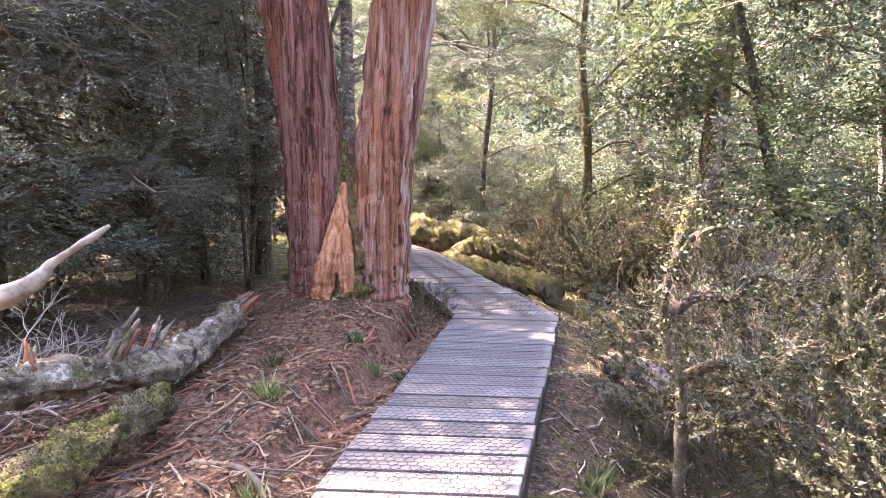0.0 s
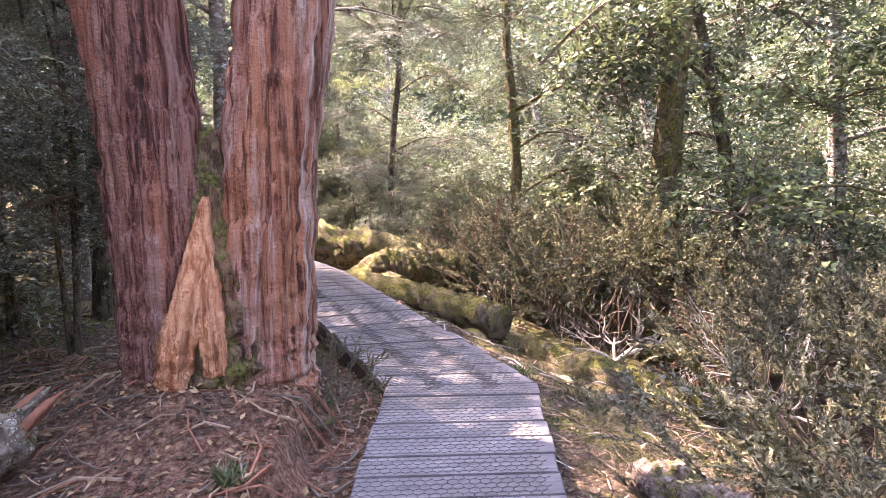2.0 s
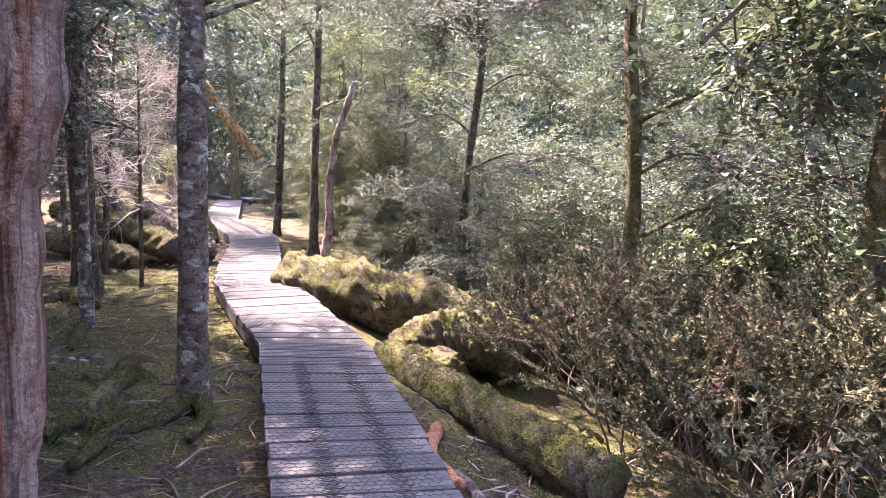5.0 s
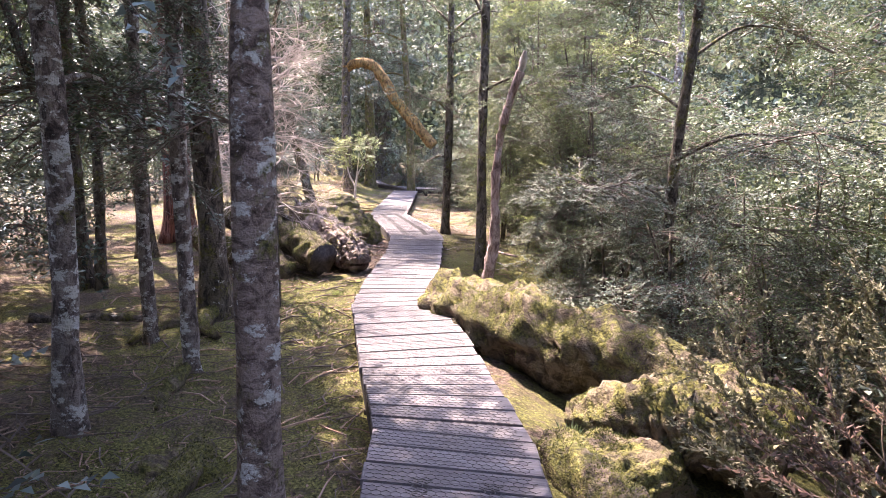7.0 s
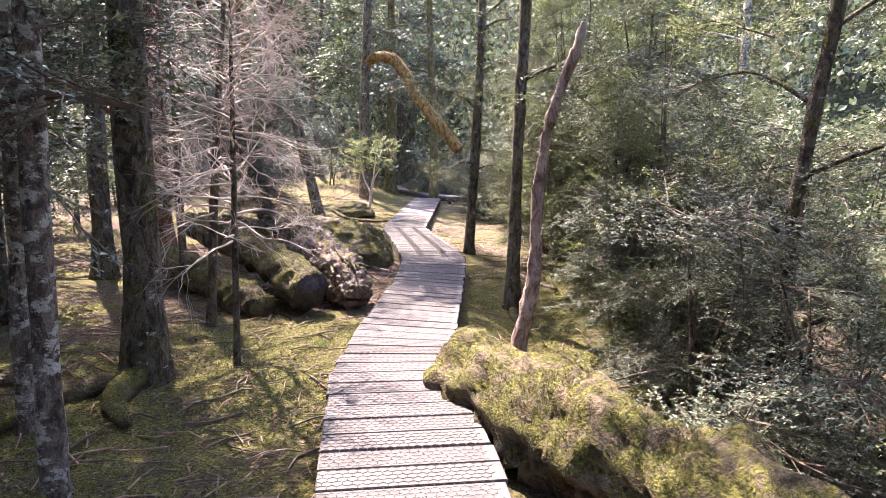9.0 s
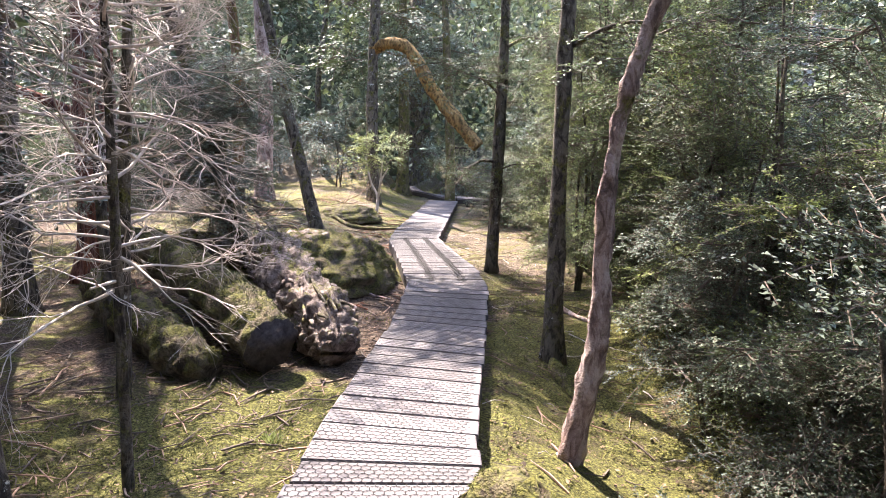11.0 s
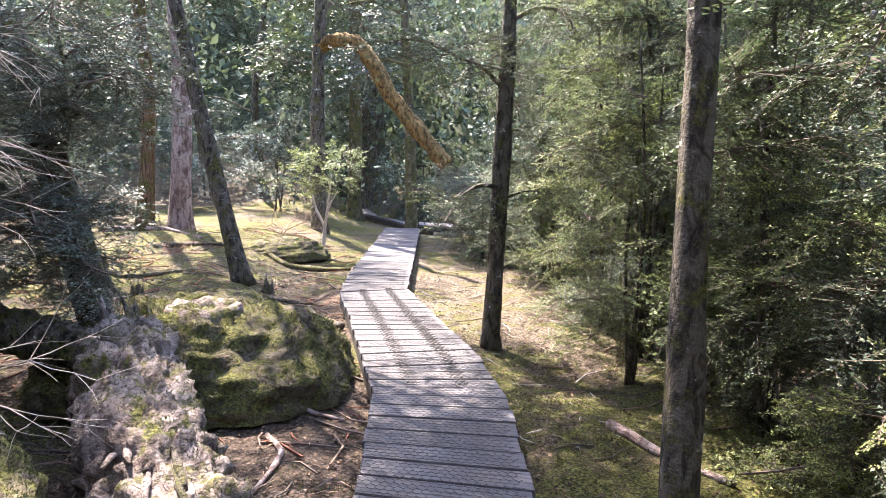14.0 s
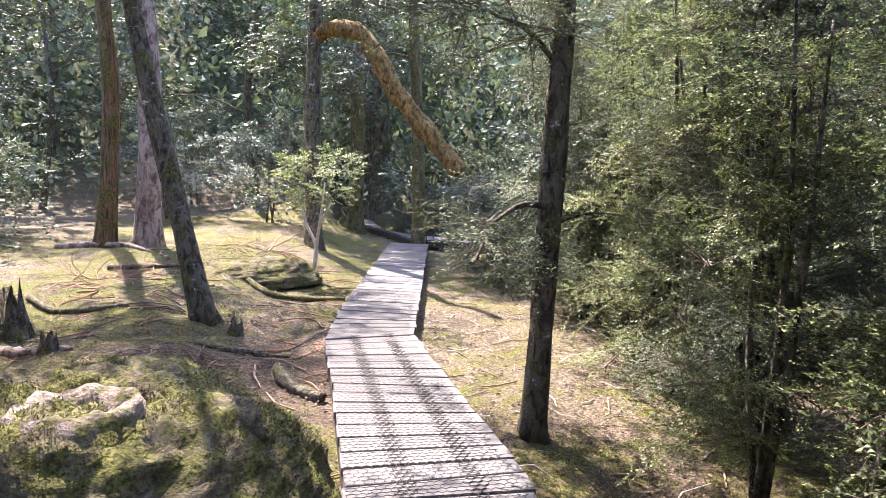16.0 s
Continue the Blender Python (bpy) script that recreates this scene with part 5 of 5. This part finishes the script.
def undergrowth():
    heath_spots = [(1.75, 3.4, 1.15), (2.3, 2.7, 1.3), (2.1, 4.2, 1.2), (2.7, 3.7, 1.5), (3.3, 3.1, 1.5), (2.6, 5.0, 1.4), (3.2, 4.5, 1.6), (3.9, 4.2, 1.7), (4.3, 5.4, 1.7), (2.9, 5.9, 1.4), (3.6, 6.2, 1.6),
                   (4.6, 6.8, 1.8), (3.1, 7.2, 1.4), (3.9, 7.6, 1.7), (2.9, 8.7, 1.7), (3.5, 8.9, 1.8), (2.4, 9.3, 1.6), (3.0, 9.9, 1.8), (1.9, 9.9, 1.5), (2.2, 10.7, 1.7), (2.8, 10.9, 1.8), (1.75, 10.8, 1.4),
                   (4.6, 8.6, 1.8), (5.2, 7.6, 1.8), (3.5, 11.2, 1.7), (1.45, 7.9, 0.28), (1.5, 6.6, 0.25), (1.35, 5.9, 0.25), (1.5, 3.9, 0.6),
                   (1.15, 2.3, 0.5), (1.5, 2.2, 0.75), (1.05, 3.6, 0.3), (1.45, 3.6, 0.5), (1.75, 2.8, 0.7), (1.25, 4.3, 0.32), (1.6, 4.5, 0.65), (1.9, 4.9, 0.7), (1.3, 5.1, 0.28), (2.05, 3.2, 1.0), (1.9, 2.3, 1.1)]
    for i, (x, y, h) in enumerate(heath_spots):
        rust = i % 5 == 3 and y > 4
        shrub(x, y, h, RUST if rust else HEATH, "rusty-brown fine-leaved heath shrub" if rust else "dense olive-grey fine-leaved heath shrub", squash=0.95)
    shrub(-0.05, 6.25, 0.42, HEATH, "small dark heath shrub at the foot of the old tree", squash=0.9)
    shrub(-0.2, 5.9, 0.35, HEATH, "small dark heath shrub at the foot of the old tree", squash=0.9)
    # pale leafy bushes along the gully
    for x, y, h, n in ((0.9, 13.4, 1.6, 4), (1.7, 13.0, 1.8, 5), (2.4, 13.6, 2.4, 5), (0.3, 14.4, 1.7, 5), (1.6, 14.9, 2.4, 5), (0.2, 15.7, 2.2, 5), (1.1, 16.3, 2.8, 6), (-0.2, 16.8, 2.4, 5), (0.6, 17.7, 3.0, 6),
                       (-0.5, 18.3, 2.6, 6), (0.4, 19.3, 3.2, 6), (-1.0, 19.6, 2.6, 6), (-0.4, 20.8, 3.2, 6), (-1.5, 21.4, 2.8, 6), (-1.2, 22.8, 3.2, 6), (-2.0, 23.6, 2.8, 6), (-2.4, 25.2, 3.0, 6), (-3.2, 26.6, 2.8, 6),
                       (-3.9, 28.3, 2.8, 6), (-2.2, 27.4, 3.2, 6), (-4.2, 30.2, 2.8, 6), (-0.9, 25.0, 3.4, 6)):
        near_ = y < 22
        kind = R.choice(("grey", "beech")) if near_ else R.choice(("grey_far", "beech_far", "grey_far"))
        thicket(x, y, h, kind, n, 0.7 if near_ else 0.95, "leafy grey-green bush in the gully" if kind.startswith("grey") else "leafy green bush in the gully", spread=0.75)
    for x, y, h, n in ((-0.35, 17.9, 4.2, 9), (-0.9, 18.9, 4.4, 11), (-1.1, 20.0, 4.6, 12), (-1.55, 21.1, 4.6, 12), (-1.95, 22.3, 4.4, 11), (-2.35, 23.7, 4.2, 10), (-2.9, 25.0, 4.0, 9), (0.0, 16.4, 3.6, 8)):
        kind = ("sun", "grey", "sun", "sun")[int(y) % 4]
        thicket(x, y, h, kind, n, 0.62, "dense grey-green small-leaved young tree" if kind == "grey" else "young tree with sprays painted sunlit yellow-green", spread=0.65, name="young_tree", group="dark young trees", low=0.06)
    for x, y, h, n, kind in ((-1.75, 19.9, 3.0, 11, "sun"), (-1.55, 20.9, 3.4, 12, "grey"), (-1.9, 22.0, 3.6, 12, "sun"), (-0.9, 19.2, 3.2, 12, "sun"), (-0.5, 17.7, 2.6, 10, "sun"), (-2.2, 23.4, 3.6, 11, "grey"), (-2.7, 25.0, 3.6, 10, "beech"), (-0.4, 16.2, 1.5, 8, "grey"), (0.1, 15.2, 1.3, 7, "grey")):
        thicket(x, y, h, kind, n, 0.5, "young tree with sprays painted sunlit yellow-green" if kind == "sun" else "dense small-leaved young tree at the gully edge", spread=0.55, name="young_tree", group="dark young trees", low=0.14)
    for x, y, h, n in ((-4.75, 28.4, 1.5, 6), (-4.3, 27.2, 1.3, 6), (-3.9, 29.6, 2.0, 6)):
        thicket(x, y, h, "grey", n, 0.55, "pale blue-green small-leaved bush beside the landing", spread=0.5, low=0.25)
    for x, y, h in ((3.2, 12.6, 2.2), (4.2, 12.2, 2.4), (5.3, 12.4, 2.6), (3.4, 14.4, 2.6), (4.7, 14.4, 2.8), (6.4, 10.4, 2.6), (6.6, 8.2, 2.6), (6.2, 6.2, 2.4), (5.6, 4.4, 2.4), (7.6, 12.6, 3.0), (2.6, 16.4, 2.8), (4.0, 17.0, 3.0), (6.2, 16.0, 3.2), (1.6, 19.0, 3.2), (3.0, 20.4, 3.4), (0.6, 22.2, 3.4), (2.0, 24.0, 3.6)):
        thicket(x, y, h, R.choice(("grey_far", "grey_far", "beech_far")), 5, 1.1, "pale leafy bush on the far bank", spread=1.0)
    for x, y, h in ((8.4, 9.6, 2.8), (9.8, 12.0, 3.0), (8.8, 14.8, 3.0), (11.0, 15.6, 3.2), (8.0, 18.0, 3.2), (10.6, 9.0, 3.0), (12.6, 12.6, 3.2), (8.6, 6.4, 2.8), (10.4, 6.2, 3.0), (12.4, 8.6, 3.2)):
        thicket(x, y, h, "grey_far", 6, 1.25, "pale leafy bush on the far slope", spread=1.2)
    # dark cover on the shaded side
    for x, y, h in ((-3.3, 8.6, 1.5), (-4.4, 8.3, 2.0), (-5.6, 9.4, 2.0), (-5.0, 5.2, 1.8), (-6.6, 12.6, 2.0), (-7.6, 10.8, 2.2), (-8.4, 14.6, 2.2), (-9.6, 16.8, 2.2), (-10.6, 19.8, 2.4), (-12.6, 23.0, 2.4), (-13.6, 26.0, 2.6), (-12.8, 30.0, 2.8), (-10.6, 31.0, 2.6), (-14.0, 33.0, 2.8), (-7.8, 34.8, 2.6), (-5.6, 33.6, 2.6), (-4.4, 35.0, 3.0)):
        thicket(x, y, h, "conifer_far" if x > -9 else R.choice(("grey_far", "conifer_far")), 5, 1.0, "dark leafy undergrowth bush", spread=1.0, low=0.2)


undergrowth()


def grass_tuft(x, y, size, mat, label, n=60, seed=1):
    r = np.random.default_rng(seed)
    g = Geo()
    a = r.uniform(0, 6.28, n)
    D = np.stack([np.cos(a) * 0.7, np.sin(a) * 0.7, r.uniform(0.6, 1.6, n)], 1)
    P = np.stack([r.normal(0, size * 0.18, n), r.normal(0, size * 0.18, n), np.zeros(n)], 1)
    g.leaves(P, D, r.normal(size=(n, 3)), size * r.uniform(0.4, 1.0, n), size * 0.035 * r.uniform(0.7, 1.3, n))
    ob = new("grass_tuft", g.mesh("grass_tuft", [mat], smooth=False))
    ob.location = (x, y, ground_z(x, y) - 0.01)
    tagged(ob, label, "grass", "small plants")


for i, (x, y, s_, m_) in enumerate(((-0.42, 4.75, 0.16, LEAF_BRIGHT), (-0.55, 4.95, 0.14, LEAF_BEECH), (-0.2, 4.6, 0.14, LEAF_BEECH), (-0.9, 3.9, 0.2, LEAF_BRIGHT), (-1.05, 4.6, 0.16, LEAF_BEECH), (-0.75, 3.0, 0.14, LEAF_BRIGHT), (0.55, 11.0, 0.2, LEAF_BRIGHT),
                                    (0.1, 11.3, 0.18, LEAF_BEECH), (1.2, 7.0, 0.16, LEAF_BEECH), (0.75, 3.3, 0.2, LEAF_BEECH), (0.8, 2.9, 0.2, LEAF_BRIGHT), (-1.7, 8.8, 0.16, LEAF_BEECH), (-2.9, 14.6, 0.14, LEAF_BRIGHT), (-4.0, 18.9, 0.15, LEAF_BEECH))):
    grass_tuft(x, y, s_, m_, "small bright green plant tuft" if m_ is LEAF_BRIGHT else "small dark green plant tuft", seed=i)


# ---- background forest ----
def woods():
    spots = []
    for _ in range(6000):
        x, y = R.uniform(-24, 17), R.uniform(-7, 48)
        s = across(x, y)
        if y < 31 and -3.4 < s < 5.2 and y > -3:
            continue
        if -15 < x < -4.5 and 15 < y < 32:
            continue
        if 30 <= y < 36 and -9 < x < -4:
            continue
        if y < 9.5 and -4.9 < x < 0:
            continue
        if all(math.hypot(x - a, y - b) > 2.6 for a, b in spots):
            spots.append((x, y))
        if len(spots) >= 72:
            break
    for x, y in spots:
        right = across(x, y) > 0
        kind = R.choice(("grey_far", "grey_far", "beech_far") if right else ("conifer_far", "beech_far", "grey_far"))
        forest_tree(x, y, R.uniform(6.5, 10.0), R.uniform(0.07, 0.17), kind, R.choice((BARK_DARK, BARK_LICHEN, BARK_MOSSY)), "forest tree with small-leaved foliage" if right else "dark forest tree with small-leaved foliage",
                    low=0.13 if right else 0.28, n=9 if right else 7, spread=2.1, size=R.uniform(1.3, 1.7), lean=(R.uniform(-0.8, 0.8), R.uniform(-0.8, 0.8)), bow=0.25, sides=8)


woods()


def far_forest():
    """Leafage of the wooded slopes all round, in clumps."""
    r = np.random.default_rng(5)
    g = Geo()
    P, D, N, L = [], [], [], []
    k = 0
    while k < 800:
        a, d = r.uniform(0, 2 * math.pi), r.uniform(24, 52)
        x, y = -2 + math.cos(a) * d, 12 + math.sin(a) * d
        if y < 0 and r.random() < 0.6:
            continue
        z, h, w = ground_z(x, y), r.uniform(4, 13), r.uniform(1.3, 2.6)
        m = 170
        u = r.normal(size=(m, 3))
        u /= np.linalg.norm(u, axis=1, keepdims=True)
        q = u * np.array([w, w, h * 0.5]) * r.uniform(0.55, 1.1, (m, 1)) + np.array([x, y, z + h * 0.5])
        P.append(q)
        D.append(u * 0.5 + r.normal(size=(m, 3)))
        N.append(u + r.normal(size=(m, 3)) * 0.6)
        L.append(r.uniform(0.16, 0.42, m))
        k += 1
    L = np.concatenate(L)
    g.leaves(np.concatenate(P), np.concatenate(D), np.concatenate(N), L, L * 0.34)
    tagged(new("far_forest", g.mesh("far_forest", [LEAF_GREY], smooth=False)), "wooded slopes of grey-green foliage", "forest", kind="stuff")


far_forest()


# ---- railing at the far boards ----
def railing():
    t = thing("railing", (-9.5, 37.9, 0.5), "dark wooden railing with upright bars", "railing")
    def bar(name, x0, x1, z0, z1, y0=-0.03, y1=0.03):
        g = Geo()
        g.add([(x, y, z) for z in (z0, z1) for y in (y0, y1) for x in (x0, x1)], [(0, 2, 3, 1), (4, 5, 7, 6), (0, 1, 5, 4), (2, 6, 7, 3), (0, 4, 6, 2), (1, 3, 7, 5)])
        part(name, g.mesh(name, [BEAM], smooth=False), t)
    for x in (-1.6, 0.0, 1.6):
        bar("post", x - 0.05, x + 0.05, -0.6, 1.05)
    bar("rail", -1.6, 1.6, 0.98, 1.05, -0.05, 0.05)
    bar("rail", -1.6, 1.6, 0.12, 0.18)
    for i in range(15):
        x = -1.45 + i * 0.207
        bar("baluster", x - 0.018, x + 0.018, 0.18, 0.98, -0.018, 0.018)


railing()


# ---- litter ----
def scatter(name, count, zone, mats, label, sizes, kinds="stick", seed=1, lift=0.006):
    """Loose litter on the floor; zone gives x0, x1, y0, y1 and a test."""
    r = random.Random(seed)
    g = Geo()
    x0, x1, y0, y1, test = zone
    P, D, N, L, W = [], [], [], [], []
    made = 0
    while made < count:
        x, y = r.uniform(x0, x1), r.uniform(y0, y1)
        s = across(x, y)
        if not test(x, y, s):
            continue
        made += 1
        size = sizes[0] + (sizes[1] - sizes[0]) * r.random() ** 2
        a = r.uniform(0, 6.28)
        if kinds == "stick":
            h = Vector((math.cos(a), math.sin(a), 0)) * size / 2
            bend = Vector((-h.y, h.x, 0)) * r.uniform(-0.4, 0.4)
            pts = []
            for p, k in ((-h, 0), (bend, 1), (h, 0)):
                q = Vector((x + p.x, y + p.y, 0))
                q.z = ground_z(q.x, q.y) + lift + (r.uniform(0, 0.03) if k else r.uniform(0, 0.015))
                pts.append(q)
            rad = min(0.012, 0.0025 + size * 0.012) * r.uniform(0.6, 1.4)
            g.tube(pts, [rad, rad * 0.9, rad * 0.4], 4, r.randrange(len(mats)), cap=False)
        else:
            P.append((x, y, ground_z(x, y) + lift + r.uniform(0, 0.012)))
            D.append((math.cos(a), math.sin(a), r.uniform(-0.1, 0.4) if kinds == "flake" else r.uniform(0.8, 2.0)))
            N.append((r.gauss(0, 0.4), r.gauss(0, 0.4), 1) if kinds == "flake" else (r.gauss(0, 1), r.gauss(0, 1), 0.2))
            L.append(size)
            W.append(size * (0.28 if kinds == "flake" else 0.12))
    if P:
        g.leaves(P, D, N, L, W)
    tagged(new(name, g.mesh(name, mats, smooth=False)), label, "litter", kind="stuff")


scatter("twig_litter", 1500, (-2.6, 0.9, 2.0, 7.6, lambda x, y, s: -2.6 < s < -0.44), [STRAW, BARK_CHIP, TWIG], "reddish bark strips and dry twigs", (0.05, 0.4), seed=3)
scatter("leaf_litter", 9000, (-2.6, 0.9, 1.8, 7.6, lambda x, y, s: -2.6 < s < -0.43), [LEAF_LITTER], "reddish-brown fallen leaves and bark flakes", (0.015, 0.06), "flake", 4)
scatter("twig_litter", 700, (0.3, 3.2, 2.5, 10.0, lambda x, y, s: 0.45 < s < 2.2), [STRAW, TWIG, TWIG_PALE], "dry twigs on the mossy bank", (0.05, 0.35), seed=5)
scatter("leaf_litter", 4000, (0.3, 3.0, 2.5, 10.0, lambda x, y, s: 0.45 < s < 2.0), [LEAF_LITTER], "brown litter on the mossy bank", (0.015, 0.05), "flake", 6)
scatter("twig_litter", 2000, (-6.5, -0.2, 7.0, 17.5, lambda x, y, s: -3.2 < s < -0.45), [TWIG, STRAW, TWIG], "dark twigs on the shaded floor", (0.05, 0.4), seed=7)
scatter("leaf_litter", 9000, (-6.5, -0.2, 7.0, 17.5, lambda x, y, s: -3.0 < s < -0.45), [LEAF_LITTER], "brown leaves on the shaded floor", (0.012, 0.04), "flake", 8)
scatter("twig_litter", 900, (-9.5, -3.0, 17.5, 27.0, lambda x, y, s: -4.5 < s < -0.45), [TWIG, STRAW, BARK_CHIP], "twigs and bark on the open floor", (0.06, 0.6), seed=9)
scatter("leaf_litter", 12000, (-9.5, -3.0, 16.5, 26.0, lambda x, y, s: -3.2 < s < -0.44), [LEAF_LITTER], "reddish-brown leaf litter", (0.015, 0.045), "flake", 10)
scatter("leaf_litter", 7000, (-5.0, 0.0, 13.5, 27.0, lambda x, y, s: 0.45 < s < 2.6), [LEAF_LITTER], "pale dry leaf litter", (0.015, 0.045), "flake", 12)
scatter("twig_litter", 400, (-5.0, 0.2, 13.0, 27.0, lambda x, y, s: 0.45 < s < 2.6), [TWIG, STRAW, TWIG_PALE], "twigs on mossy ground", (0.05, 0.4), seed=13)
scatter("moss_tufts", 14000, (-4.5, 0.4, 8.0, 17.5, lambda x, y, s: -2.8 < s < -0.45 and noise.noise(Vector((x, y, 0)) * 1.1) > 0.02), [MOSS_TUFT], "tufts of yellow-green moss", (0.012, 0.035), "tuft", 14)
scatter("moss_tufts", 9000, (-4.2, 0.2, 13.0, 21.0, lambda x, y, s: 0.46 < s < 2.0 and noise.noise(Vector((x, y, 0)) * 1.1) > -0.05), [MOSS_TUFT], "tufts of yellow-green moss", (0.012, 0.035), "tuft", 15)
scatter("moss_tufts", 6000, (0.3, 2.8, 2.5, 9.0, lambda x, y, s: 0.46 < s < 1.8 and noise.noise(Vector((x, y, 0)) * 1.3) > -0.05), [MOSS_TUFT], "tufts of yellow-green moss", (0.012, 0.04), "tuft", 16)
scatter("moss_tufts", 7000, (-9.0, -4.0, 19.5, 27.0, lambda x, y, s: -4.0 < s < -0.6 and noise.noise(Vector((x, y, 0)) * 1.1) > 0.0), [MOSS_TUFT], "tufts of yellow-green moss", (0.015, 0.04), "tuft", 17)

netting()
